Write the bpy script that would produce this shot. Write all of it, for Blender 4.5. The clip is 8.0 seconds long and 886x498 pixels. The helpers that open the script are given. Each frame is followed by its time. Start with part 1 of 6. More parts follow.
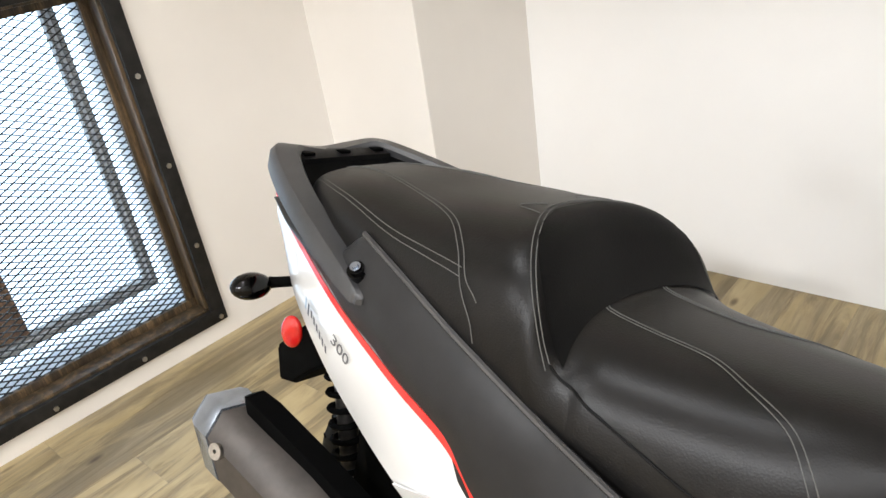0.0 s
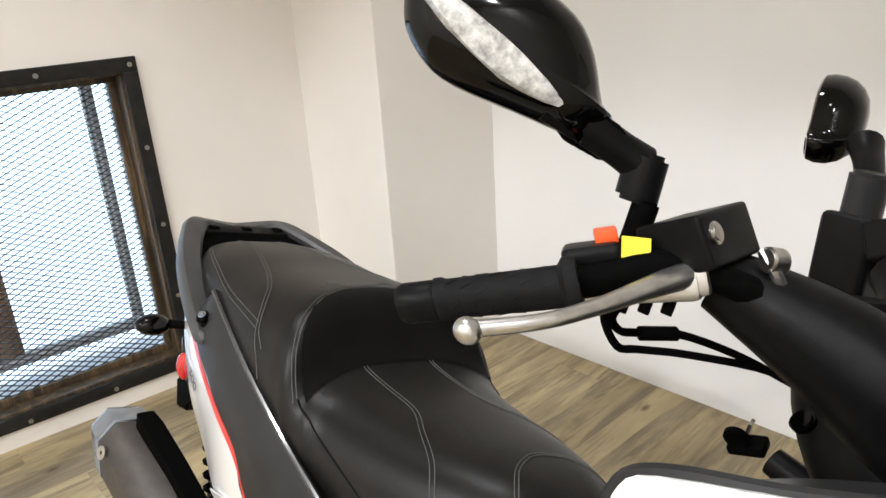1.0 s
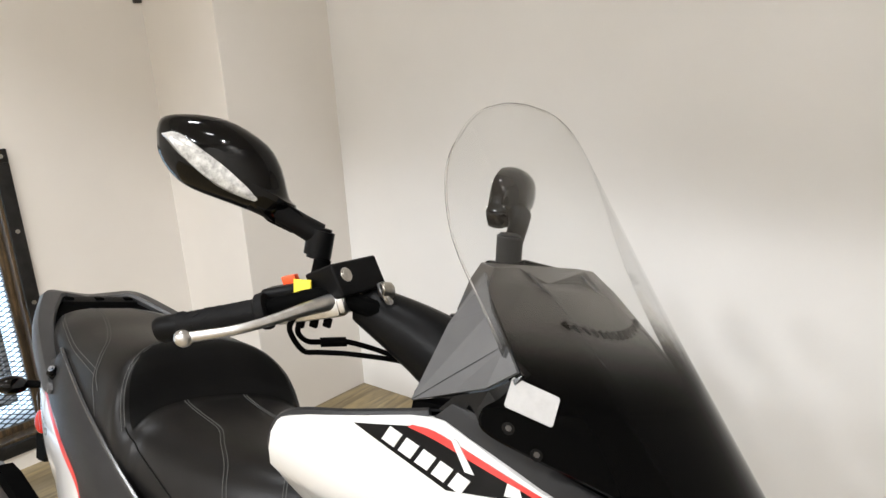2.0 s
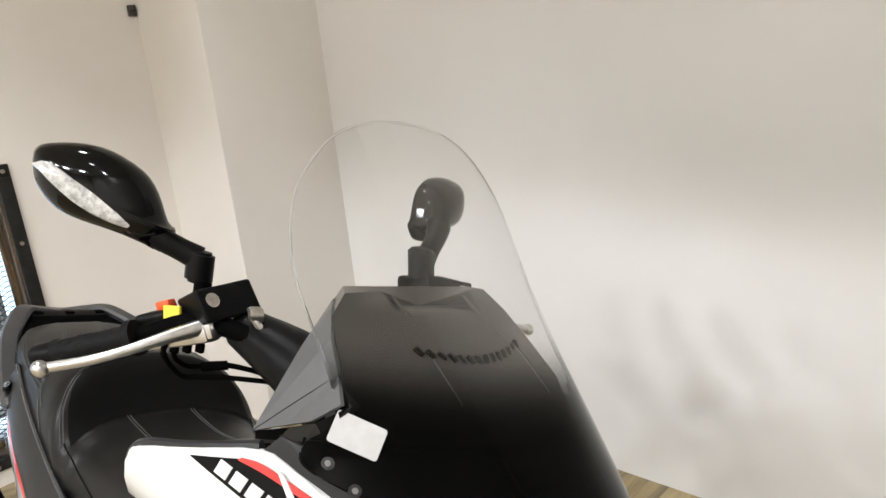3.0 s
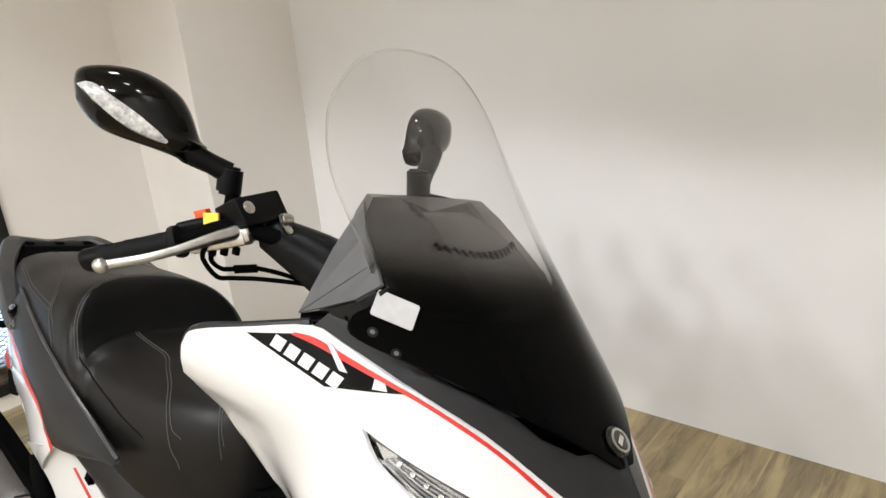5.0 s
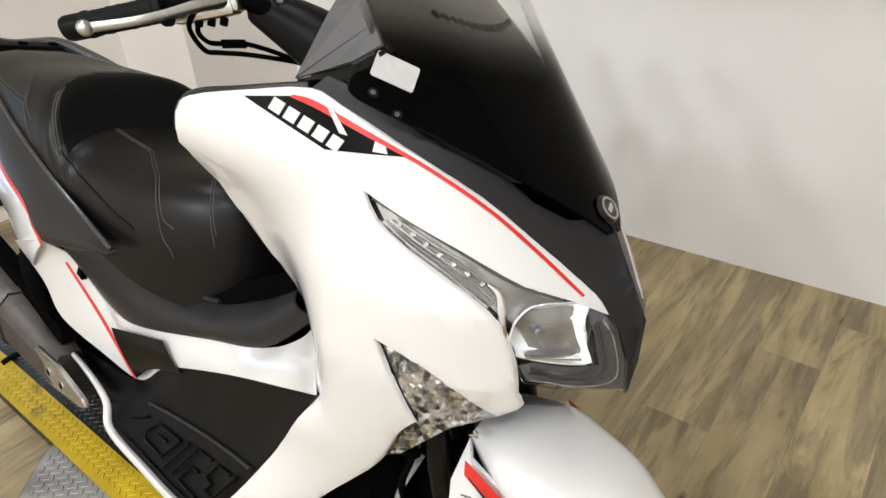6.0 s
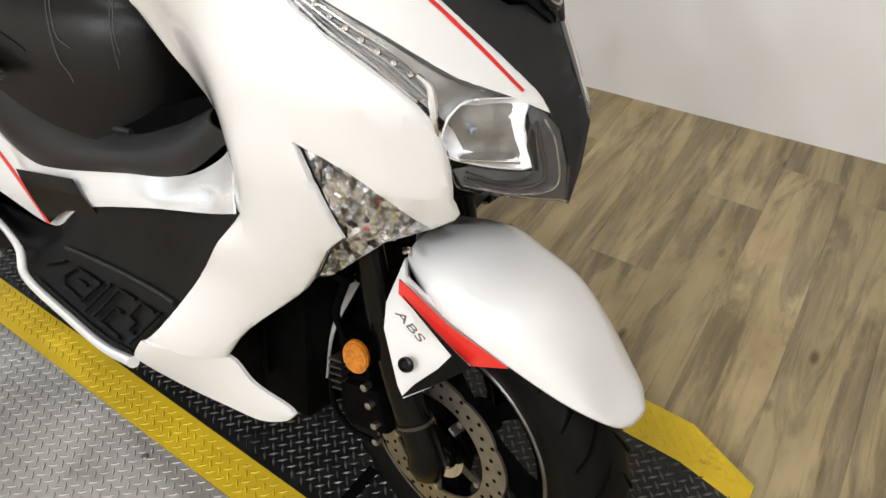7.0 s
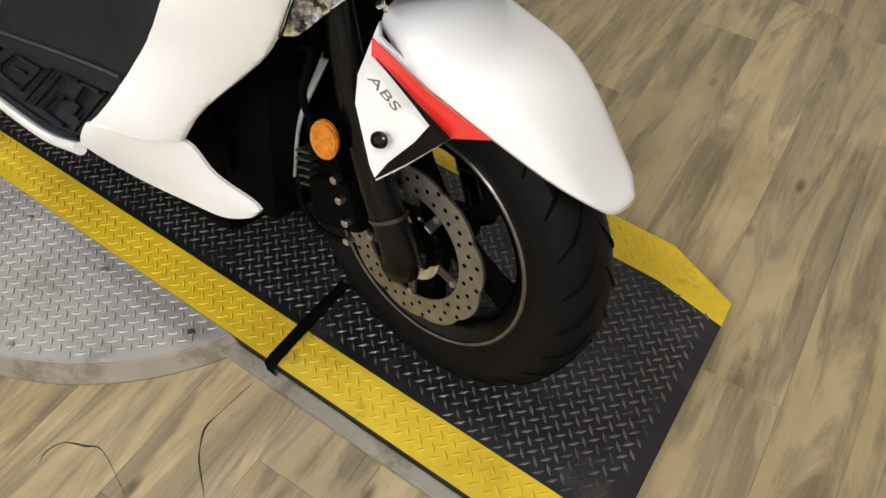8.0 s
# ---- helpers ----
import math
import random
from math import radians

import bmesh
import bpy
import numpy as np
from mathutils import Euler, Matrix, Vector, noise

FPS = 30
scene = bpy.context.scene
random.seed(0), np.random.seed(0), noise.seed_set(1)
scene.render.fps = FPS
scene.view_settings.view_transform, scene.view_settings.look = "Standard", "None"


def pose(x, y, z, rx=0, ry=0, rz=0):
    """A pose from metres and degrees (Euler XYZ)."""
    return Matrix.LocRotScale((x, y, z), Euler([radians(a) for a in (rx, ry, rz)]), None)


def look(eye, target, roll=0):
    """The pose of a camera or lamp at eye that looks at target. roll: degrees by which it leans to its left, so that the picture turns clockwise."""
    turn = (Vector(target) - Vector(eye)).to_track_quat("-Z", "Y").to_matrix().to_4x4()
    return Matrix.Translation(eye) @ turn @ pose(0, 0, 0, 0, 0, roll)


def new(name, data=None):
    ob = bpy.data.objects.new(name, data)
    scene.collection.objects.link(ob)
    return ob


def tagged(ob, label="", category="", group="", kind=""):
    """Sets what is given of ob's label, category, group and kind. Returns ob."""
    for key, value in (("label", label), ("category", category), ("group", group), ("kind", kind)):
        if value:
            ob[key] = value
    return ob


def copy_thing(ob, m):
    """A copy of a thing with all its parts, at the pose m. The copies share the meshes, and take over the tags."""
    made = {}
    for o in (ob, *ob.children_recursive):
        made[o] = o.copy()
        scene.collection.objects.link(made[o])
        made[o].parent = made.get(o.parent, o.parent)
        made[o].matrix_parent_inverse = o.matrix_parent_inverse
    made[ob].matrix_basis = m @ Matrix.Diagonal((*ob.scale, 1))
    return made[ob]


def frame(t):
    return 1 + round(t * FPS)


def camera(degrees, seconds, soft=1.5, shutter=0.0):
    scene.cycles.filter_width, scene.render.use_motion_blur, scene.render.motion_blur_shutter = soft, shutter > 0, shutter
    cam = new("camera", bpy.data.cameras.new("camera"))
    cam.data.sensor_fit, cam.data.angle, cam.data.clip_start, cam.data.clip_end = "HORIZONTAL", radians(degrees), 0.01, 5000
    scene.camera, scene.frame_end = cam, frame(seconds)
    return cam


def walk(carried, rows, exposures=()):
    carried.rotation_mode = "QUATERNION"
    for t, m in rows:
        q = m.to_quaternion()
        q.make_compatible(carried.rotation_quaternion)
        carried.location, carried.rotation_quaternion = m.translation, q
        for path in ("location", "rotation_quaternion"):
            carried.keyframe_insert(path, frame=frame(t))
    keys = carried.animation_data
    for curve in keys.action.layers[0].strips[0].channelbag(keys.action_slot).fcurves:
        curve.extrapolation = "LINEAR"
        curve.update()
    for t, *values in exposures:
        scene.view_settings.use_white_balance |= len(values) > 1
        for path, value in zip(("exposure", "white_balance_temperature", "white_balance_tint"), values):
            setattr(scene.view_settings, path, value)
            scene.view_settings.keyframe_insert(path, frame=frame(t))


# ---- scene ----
cam = camera(63.0, 8.0)
PATH = [
    (0, (0.125, 0.042, 1.384), (-1.188, 1.213, 0.431), -9.2),
    (0.5, (0.35, 0.049, 1.444), (-1.109, 1.147, 0.628), -9.0),
    (1, (0.571, 0.134, 1.463), (-0.897, 1.284, 0.739), -3.7),
    (1.2, (0.656, 0.123, 1.472), (-0.809, 1.306, 0.797), -3.8),
    (1.5, (0.789, 0.089, 1.487), (-0.621, 1.385, 0.911), -2.5),
    (2, (0.968, 0.076, 1.536), (-0.365, 1.459, 0.981), -3.6),
    (2.2, (1.014, 0.104, 1.561), (-0.353, 1.445, 0.981), -4.5),
    (3.3, (1.109, 0.279, 1.536), (-0.325, 1.551, 0.964), -5.8),
    (3.5, (1.107, 0.287, 1.532), (-0.329, 1.539, 0.921), -5.4),
    (4, (1.126, 0.264, 1.533), (-0.347, 1.488, 0.956), -5.3),
    (4.2, (1.145, 0.237, 1.535), (-0.318, 1.464, 0.939), -5.7),
    (5.3, (1.137, 0.049, 1.539), (-0.091, 1.433, 0.781), -4.1),
    (5.5, (1.131, 0.038, 1.517), (-0.078, 1.378, 0.655), -4.0),
    (6, (1.144, 0.023, 1.463), (0.02, 1.275, 0.38), -3.5),
    (6.5, (1.156, 0.037, 1.405), (0.135, 1.239, 0.175), -3.0),
    (7, (1.154, 0.041, 1.345), (0.256, 1.209, -0.008), -1.9),
    (7.5, (1.158, 0.033, 1.257), (0.369, 1.104, -0.236), -1.8),
    (8, (1.171, 0.008, 1.197), (0.476, 1.014, -0.386), 1.3),
]
walk(cam, [(t, look(eye, target, roll)) for t, eye, target, roll in PATH], [(0, 0.28), (0.5, 0.20), (1, 0.11), (2, 0.03), (4, -0.02), (5.5, -0.14), (6.5, -0.23), (8, -0.18)])

# ---- light ----
world = bpy.data.worlds.new("world")
scene.world = world
world.use_nodes = True
world.node_tree.nodes["Background"].inputs[0].default_value = (0.75, 0.85, 1.0, 1)
world.node_tree.nodes["Background"].inputs[1].default_value = 0.6


def lamp(name, kind, place, target, energy, colour, size, spot=None):
    d = bpy.data.lights.new(name, kind)
    d.energy, d.color = energy, colour
    if kind == "AREA":
        d.shape, d.size = "DISK", size
    else:
        d.shadow_soft_size = size
    if spot:
        d.spot_size, d.spot_blend = radians(spot), 0.05
    ob = new(name, d)
    ob.matrix_world = look(place, target)
    return ob


WARM = (0.945, 0.968, 1.0)
HIGH = 4.56
# place, power, cone: shaded high lamps, each cone cutting the light off part-way up the wall
# the last two are unseen fill, added to brighten the seat and the front
LAMPS = [((2.05, -4.20, HIGH), 330, 125), ((1.15, -4.30, HIGH), 400, 125.5), ((0.20, -4.45, HIGH), 400, 126.5), ((-0.85, -4.55, HIGH), 330, 127), ((-0.55, 0.45, HIGH), 170, 56), ((1.30, -1.00, HIGH), 55, 86)]
for p, e, cone in LAMPS:
    lamp("ceiling_and_fill_light", "SPOT", (p[0], p[1], HIGH - 0.03), (p[0], p[1] + 0.001, 0), e, WARM, 0.16, cone)
# one unshaded fill lamp, unseen, added to brighten the upper wall and the pier
FILL = (2.6, -1.4, HIGH)
lamp("fill_lamp_light", "AREA", (FILL[0], FILL[1], HIGH - 0.03), (FILL[0], FILL[1] + 0.001, 0), 75, WARM, 0.17)

# ---- materials ----
def nodes_of(name):
    m = bpy.data.materials.new(name)
    m.use_nodes = True
    t = m.node_tree
    return m, t, t.nodes["Principled BSDF"]


def noise_node(t, scale, detail=4, rough=0.6, stretch=None, coords="Object"):
    tc = t.nodes.new("ShaderNodeTexCoord")
    n = t.nodes.new("ShaderNodeTexNoise")
    n.inputs["Scale"].default_value, n.inputs["Detail"].default_value, n.inputs["Roughness"].default_value = scale, detail, rough
    if stretch:
        mp = t.nodes.new("ShaderNodeMapping")
        mp.inputs["Scale"].default_value = stretch
        t.links.new(tc.outputs[coords], mp.inputs[0])
        t.links.new(mp.outputs[0], n.inputs["Vector"])
    else:
        t.links.new(tc.outputs[coords], n.inputs["Vector"])
    return n


def ramp(t, fac, stops):
    r = t.nodes.new("ShaderNodeValToRGB")
    e = r.color_ramp.elements
    e[0].position, e[0].color = stops[0][0], (*stops[0][1], 1)
    e[1].position, e[1].color = stops[-1][0], (*stops[-1][1], 1)
    for pos, col in stops[1:-1]:
        e.new(pos).color = (*col, 1)
    t.links.new(fac, r.inputs[0])
    return r


def bump(t, b, fac, strength, distance=0.002):
    n = t.nodes.new("ShaderNodeBump")
    n.inputs["Strength"].default_value, n.inputs["Distance"].default_value = strength, distance
    t.links.new(fac, n.inputs["Height"])
    t.links.new(n.outputs[0], b.inputs["Normal"])


def plain(name, col, rough, metal=0.0, coat=0.0, var=0.15, scale=40, bumps=0.0, bscale=300, spread=0.1):
    """A surface with a slow and a fine variation of colour, roughness and relief."""
    m, t, b = nodes_of(name)
    n = noise_node(t, scale)
    dark = [c * (1 - var) for c in col]
    lite = [min(1, c * (1 + var)) for c in col]
    r = ramp(t, n.outputs["Fac"], [(0.3, dark), (0.7, lite)])
    t.links.new(r.outputs[0], b.inputs["Base Color"])
    mr = t.nodes.new("ShaderNodeMapRange")
    mr.inputs["To Min"].default_value, mr.inputs["To Max"].default_value = max(0.02, rough * (1 - spread * 2)), min(1, rough * (1 + spread * 2))
    n2 = noise_node(t, scale * 0.35, 3)
    t.links.new(n2.outputs["Fac"], mr.inputs["Value"])
    t.links.new(mr.outputs[0], b.inputs["Roughness"])
    b.inputs["Metallic"].default_value = metal
    b.inputs["Coat Weight"].default_value = coat
    b.inputs["Coat Roughness"].default_value = 0.04
    if max(col) < 0.03 and coat:
        b.inputs["Specular IOR Level"].default_value = 0.15
    elif max(col) < 0.03:
        b.inputs["Specular IOR Level"].default_value = 0.04 if max(col) < 0.003 else 0.10 if max(col) < 0.012 else 0.22
    if bumps:
        n3 = noise_node(t, bscale, 3)
        bump(t, b, n3.outputs["Fac"], bumps)
    return m


WHITE = plain("white_paint", (0.74, 0.74, 0.735), 0.28, coat=1.0, var=0.012, scale=6, spread=0.02)
RED = plain("red_paint", (0.62, 0.02, 0.015), 0.30, coat=0.5, var=0.06, scale=20)
DECAL_BLACK = plain("black_decal", (0.0022, 0.0022, 0.0025), 0.2, coat=0.02, var=0.2)
GLOSS = plain("gloss_black", (0.001, 0.001, 0.0011), 0.08, coat=0.18, var=0.2)
PLASTIC = plain("black_plastic", (0.0045, 0.0045, 0.0048), 0.38, var=0.2, scale=60, bumps=0.12, bscale=900)
COVER = plain("dark_grey_plastic", (0.021, 0.021, 0.022), 0.38, var=0.12, scale=30, bumps=0.10, bscale=1200)
MATTE = plain("matte_black_plastic", (0.0015, 0.0015, 0.0015), 0.75, var=0.25, scale=50, bumps=0.15, bscale=700)
RUBBER = plain("tyre_rubber", (0.0032, 0.0032, 0.0032), 0.55, var=0.3, scale=60, bumps=0.1, bscale=500)
GRIP = plain("grip_rubber", (0.008, 0.008, 0.0084), 0.6, var=0.2, scale=80, bumps=0.2, bscale=800)
METAL = plain("brushed_metal", (0.60, 0.595, 0.59), 0.32, metal=1, var=0.12, scale=90)
DISCSTEEL = plain("brake_disc_steel", (0.29, 0.272, 0.245), 0.36, metal=0.9, var=0.18, scale=50)
CHROME = plain("chrome", (0.75, 0.75, 0.75), 0.08, metal=1, var=0.05, scale=30)
DARKMETAL = plain("dark_metal", (0.10, 0.095, 0.09), 0.38, metal=0.9, var=0.25, scale=60)
GUNMETAL = plain("muffler_metal", (0.075, 0.066, 0.060), 0.42, metal=0.5, var=0.2, scale=25)
# the blue tint stands in for daylight mirrored in the end cap
SMOOTHCAP = plain("polished_dark_cap", (0.40, 0.45, 0.53), 0.20, metal=0.9, var=0.1)
AMBER = plain("amber_reflector", (0.50, 0.165, 0.012), 0.2, coat=0.4, var=0.35, scale=160, bumps=0.3, bscale=260)
FORKBLACK = plain("satin_black_enamel", (0.002, 0.002, 0.002), 0.25, coat=0.10, var=0.1)
RIMLIP = plain("worn_rim_lip", (0.16, 0.15, 0.14), 0.35, metal=0.8, var=0.3, scale=40)
REDLENS = plain("red_lens", (0.55, 0.012, 0.01), 0.15, coat=0.7, var=0.1)
ORANGE = plain("orange_switch", (0.85, 0.10, 0.02), 0.4, var=0.05)
YELLOWSW = plain("yellow_label", (0.80, 0.66, 0.03), 0.4, var=0.05)
FROSTED = plain("frosted_light_strip", (0.46, 0.455, 0.44), 0.14, coat=0.8, var=0.5, scale=110, bumps=0.35, bscale=90)
STICKER = plain("paper_sticker", (0.50, 0.495, 0.49), 0.5, var=0.09, scale=55)
THREAD = plain("grey_thread", (0.095, 0.095, 0.09), 0.7, var=0.15, scale=400)
INK = plain("grey_ink", (0.045, 0.05, 0.06), 0.4, var=0.1)
SILVERINK = plain("white_ink", (0.72, 0.72, 0.72), 0.4, var=0.03)
PALEBLUE = plain("blue_grey_ink", (0.25, 0.33, 0.42), 0.4, var=0.05)
STEELBOLT = plain("steel_bolt", (0.50, 0.48, 0.45), 0.3, metal=1, var=0.2, scale=150)
BEAD = plain("polished_bead_plastic", (0.035, 0.035, 0.037), 0.22, coat=0.5, var=0.1, scale=40)
REFLECTOR = plain("lamp_reflector", (0.93, 0.93, 0.93), 0.26, metal=0.5, var=0.06, scale=60)
COWLGREY = plain("mid_grey_plastic", (0.036, 0.033, 0.031), 0.30, coat=0.2, var=0.1, scale=30)
# paler than the cover plastic, imitating light on the rail's upper face
RAILLIT = plain("grained_lit_rail_plastic", (0.040, 0.040, 0.042), 0.40, var=0.12, scale=40, bumps=0.10, bscale=1100)
COWLSIDE = plain("grey_side_plastic", (0.100, 0.100, 0.102), 0.42, var=0.08, scale=30)
COWLPALE = plain("pale_grey_plastic", (0.150, 0.150, 0.153), 0.40, var=0.08, scale=30)
LETTERGREY = plain("grey_letters", (0.10, 0.10, 0.105), 0.45, var=0.05)
LAMPGREY = plain("lamp_bezel", (0.40, 0.395, 0.375), 0.24, metal=0.75, var=0.30, scale=30, bumps=0.15, bscale=70)
LAMPDARK = plain("dark_lamp_bezel", (0.095, 0.096, 0.096), 0.22, metal=0.3, var=0.2, scale=40)
BOWL = plain("reflector_chrome", (0.90, 0.90, 0.90), 0.34, metal=0.20, var=0.10, scale=45, bumps=0.25, bscale=40)


def vinyl(name, col, rough, gloss):
    m, t, b = nodes_of(name)
    tc = t.nodes.new("ShaderNodeTexCoord")
    v = t.nodes.new("ShaderNodeTexVoronoi")
    v.inputs["Scale"].default_value = 420
    t.links.new(tc.outputs["Object"], v.inputs["Vector"])
    n = noise_node(t, 14, 5)
    r = ramp(t, n.outputs["Fac"], [(0.3, [c * 0.8 for c in col]), (0.7, [c * 1.2 for c in col])])
    t.links.new(r.outputs[0], b.inputs["Base Color"])
    b.inputs["Roughness"].default_value = rough
    b.inputs["Specular IOR Level"].default_value = gloss
    bump(t, b, v.outputs["Distance"], 0.25, 0.0006)
    return m


SEAT = vinyl("seat_vinyl", (0.0062, 0.0057, 0.0055), 0.38, 0.25)
SEATDARK = vinyl("smooth_seat_vinyl", (0.0040, 0.0040, 0.0040), 0.5, 0.09)


def clear(name, col, rough=0.0, ior=1.35):
    m, t, b = nodes_of(name)
    b.inputs["Base Color"].default_value = (*col, 1)
    b.inputs["Roughness"].default_value = rough
    b.inputs["Transmission Weight"].default_value = 1.0
    b.inputs["IOR"].default_value = ior
    return m


def faceted(name, scale, tilt):
    """Chrome pressed into small facets, each tilted its own way."""
    m, t, b = nodes_of(name)
    tc = t.nodes.new("ShaderNodeTexCoord")
    mp = t.nodes.new("ShaderNodeMapping")
    mp.inputs["Scale"].default_value, mp.inputs["Rotation"].default_value = (1.0, 1.0, 0.5), (0.0, 0.45, 0.0)
    t.links.new(tc.outputs["Object"], mp.inputs[0])
    v = t.nodes.new("ShaderNodeTexVoronoi")
    v.inputs["Scale"].default_value = scale
    t.links.new(mp.outputs[0], v.inputs["Vector"])
    geo = t.nodes.new("ShaderNodeNewGeometry")
    add = t.nodes.new("ShaderNodeVectorMath")
    add.operation = "MULTIPLY_ADD"
    add.inputs[1].default_value = (tilt, tilt, tilt)
    mid = t.nodes.new("ShaderNodeVectorMath")
    mid.operation = "SUBTRACT"
    mid.inputs[1].default_value = (0.5, 0.5, 0.5)
    t.links.new(v.outputs["Color"], mid.inputs[0])
    t.links.new(mid.outputs[0], add.inputs[0])
    t.links.new(geo.outputs["Normal"], add.inputs[2])
    unit = t.nodes.new("ShaderNodeVectorMath")
    unit.operation = "NORMALIZE"
    t.links.new(add.outputs[0], unit.inputs[0])
    t.links.new(unit.outputs[0], b.inputs["Normal"])
    n = noise_node(t, 60, 3)
    r = ramp(t, n.outputs["Fac"], [(0.38, (0.22, 0.23, 0.25)), (0.62, (0.86, 0.88, 0.92))])
    t.links.new(r.outputs[0], b.inputs["Base Color"])
    b.inputs["Metallic"].default_value, b.inputs["Roughness"].default_value = 0.9, 0.10
    return m


FACETED = faceted("faceted_chrome", 150, 1.1)
LENS = clear("clear_lens", (0.95, 0.95, 0.96), 0.02, 1.25)
SMOKELENS = clear("lamp_lens", (0.93, 0.935, 0.945), 0.02, 1.25)


def screen_material():
    """Clear acrylic, printed black towards the foot of the screen."""
    m, t, b = nodes_of("screen_acrylic")
    out = t.nodes["Material Output"]
    glossy = t.nodes.new("ShaderNodeBsdfGlossy")
    glossy.inputs["Roughness"].default_value = 0.03
    trans = t.nodes.new("ShaderNodeBsdfTransparent")
    trans.inputs[0].default_value = (0.985, 0.988, 0.988, 1)
    fres = t.nodes.new("ShaderNodeLayerWeight")
    fres.inputs[0].default_value = 0.25
    mr = t.nodes.new("ShaderNodeMapRange")
    mr.inputs["To Min"].default_value, mr.inputs["To Max"].default_value = 0.025, 0.30
    t.links.new(fres.outputs["Facing"], mr.inputs["Value"])
    mix = t.nodes.new("ShaderNodeMixShader")
    t.links.new(mr.outputs[0], mix.inputs[0])
    t.links.new(trans.outputs[0], mix.inputs[1])
    t.links.new(glossy.outputs[0], mix.inputs[2])
    b.inputs["Base Color"].default_value = (0.0015, 0.0015, 0.0015, 1)
    b.inputs["Roughness"].default_value = 0.07
    b.inputs["Specular IOR Level"].default_value = 0.05
    at = t.nodes.new("ShaderNodeAttribute")
    at.attribute_name = "print"
    top = t.nodes.new("ShaderNodeMixShader")
    t.links.new(at.outputs["Fac"], top.inputs[0])
    t.links.new(mix.outputs[0], top.inputs[1])
    t.links.new(b.outputs[0], top.inputs[2])
    t.links.new(top.outputs[0], out.inputs["Surface"])
    return m


SCREEN = screen_material()
WALL = plain("cream_wall_paint", (0.78, 0.745, 0.70), 0.6, var=0.03, scale=1.5, bumps=0.12, bscale=160)
WHITEWALL = plain("white_wall_paint", (0.81, 0.80, 0.785), 0.6, var=0.03, scale=1.2, bumps=0.12, bscale=160)
CEILING = plain("ceiling_paint", (0.75, 0.73, 0.70), 0.8, var=0.03, scale=2)
FRAMESTEEL = plain("black_steel", (0.022, 0.021, 0.02), 0.42, metal=0.3, var=0.3, scale=25, bumps=0.1, bscale=200)
REVEAL = plain("white_reveal", (0.75, 0.78, 0.82), 0.6, var=0.04, scale=8)
SASH = plain("weathered_sash", (0.36, 0.355, 0.34), 0.5, var=0.25, scale=30)


def wood(name, dark, mid, light, axis, rough=0.42, scale=1.0):
    m, t, b = nodes_of(name)
    tc = t.nodes.new("ShaderNodeTexCoord")
    oi = t.nodes.new("ShaderNodeObjectInfo")
    add = t.nodes.new("ShaderNodeVectorMath")
    mul = t.nodes.new("ShaderNodeVectorMath")
    mul.operation = "SCALE"
    comb = t.nodes.new("ShaderNodeCombineXYZ")
    for i in range(3):
        t.links.new(oi.outputs["Random"], comb.inputs[i])
    t.links.new(comb.outputs[0], mul.inputs[0])
    mul.inputs["Scale"].default_value = 37.0
    t.links.new(tc.outputs["Object"], add.inputs[0])
    t.links.new(mul.outputs[0], add.inputs[1])
    mp = t.nodes.new("ShaderNodeMapping")
    mp.inputs["Scale"].default_value = [scale * (1.0 if i == axis else 11.0) for i in range(3)]
    t.links.new(add.outputs[0], mp.inputs[0])
    big = t.nodes.new("ShaderNodeTexNoise")
    big.inputs["Scale"].default_value, big.inputs["Detail"].default_value, big.inputs["Distortion"].default_value = 1.6, 6, 0.6
    fine = t.nodes.new("ShaderNodeTexNoise")
    fine.inputs["Scale"].default_value, fine.inputs["Detail"].default_value, fine.inputs["Roughness"].default_value = 15, 8, 0.78
    t.links.new(mp.outputs[0], big.inputs["Vector"])
    t.links.new(mp.outputs[0], fine.inputs["Vector"])
    mixv = t.nodes.new("ShaderNodeMix")
    mixv.inputs[0].default_value = 0.5
    t.links.new(big.outputs["Fac"], mixv.inputs[2])
    t.links.new(fine.outputs["Fac"], mixv.inputs[3])
    r = ramp(t, mixv.outputs[0], [(0.37, dark), (0.50, mid), (0.61, light)])
    # each board a little lighter or darker
    hsv = t.nodes.new("ShaderNodeHueSaturation")
    mr = t.nodes.new("ShaderNodeMapRange")
    mr.inputs["To Min"].default_value, mr.inputs["To Max"].default_value = 0.88, 1.10
    t.links.new(oi.outputs["Random"], mr.inputs["Value"])
    t.links.new(mr.outputs[0], hsv.inputs["Value"])
    t.links.new(r.outputs[0], hsv.inputs["Color"])
    # knots
    vo = t.nodes.new("ShaderNodeTexVoronoi")
    vo.inputs["Scale"].default_value = 1.0
    mp2 = t.nodes.new("ShaderNodeMapping")
    mp2.inputs["Scale"].default_value = [scale * (3.2 if i == axis else 6.0) for i in range(3)]
    t.links.new(add.outputs[0], mp2.inputs[0])
    t.links.new(mp2.outputs[0], vo.inputs["Vector"])
    kr = ramp(t, vo.outputs["Distance"], [(0.03, (0.25, 0.23, 0.20)), (0.16, (1, 1, 1))])
    mk = t.nodes.new("ShaderNodeMix")
    mk.data_type, mk.blend_type = "RGBA", "MULTIPLY"
    mk.inputs[0].default_value = 0.8
    t.links.new(hsv.outputs[0], mk.inputs[6])
    t.links.new(kr.outputs[0], mk.inputs[7])
    t.links.new(mk.outputs[2], b.inputs["Base Color"])
    b.inputs["Roughness"].default_value = rough
    bump(t, b, fine.outputs["Fac"], 0.25, 0.001)
    return m


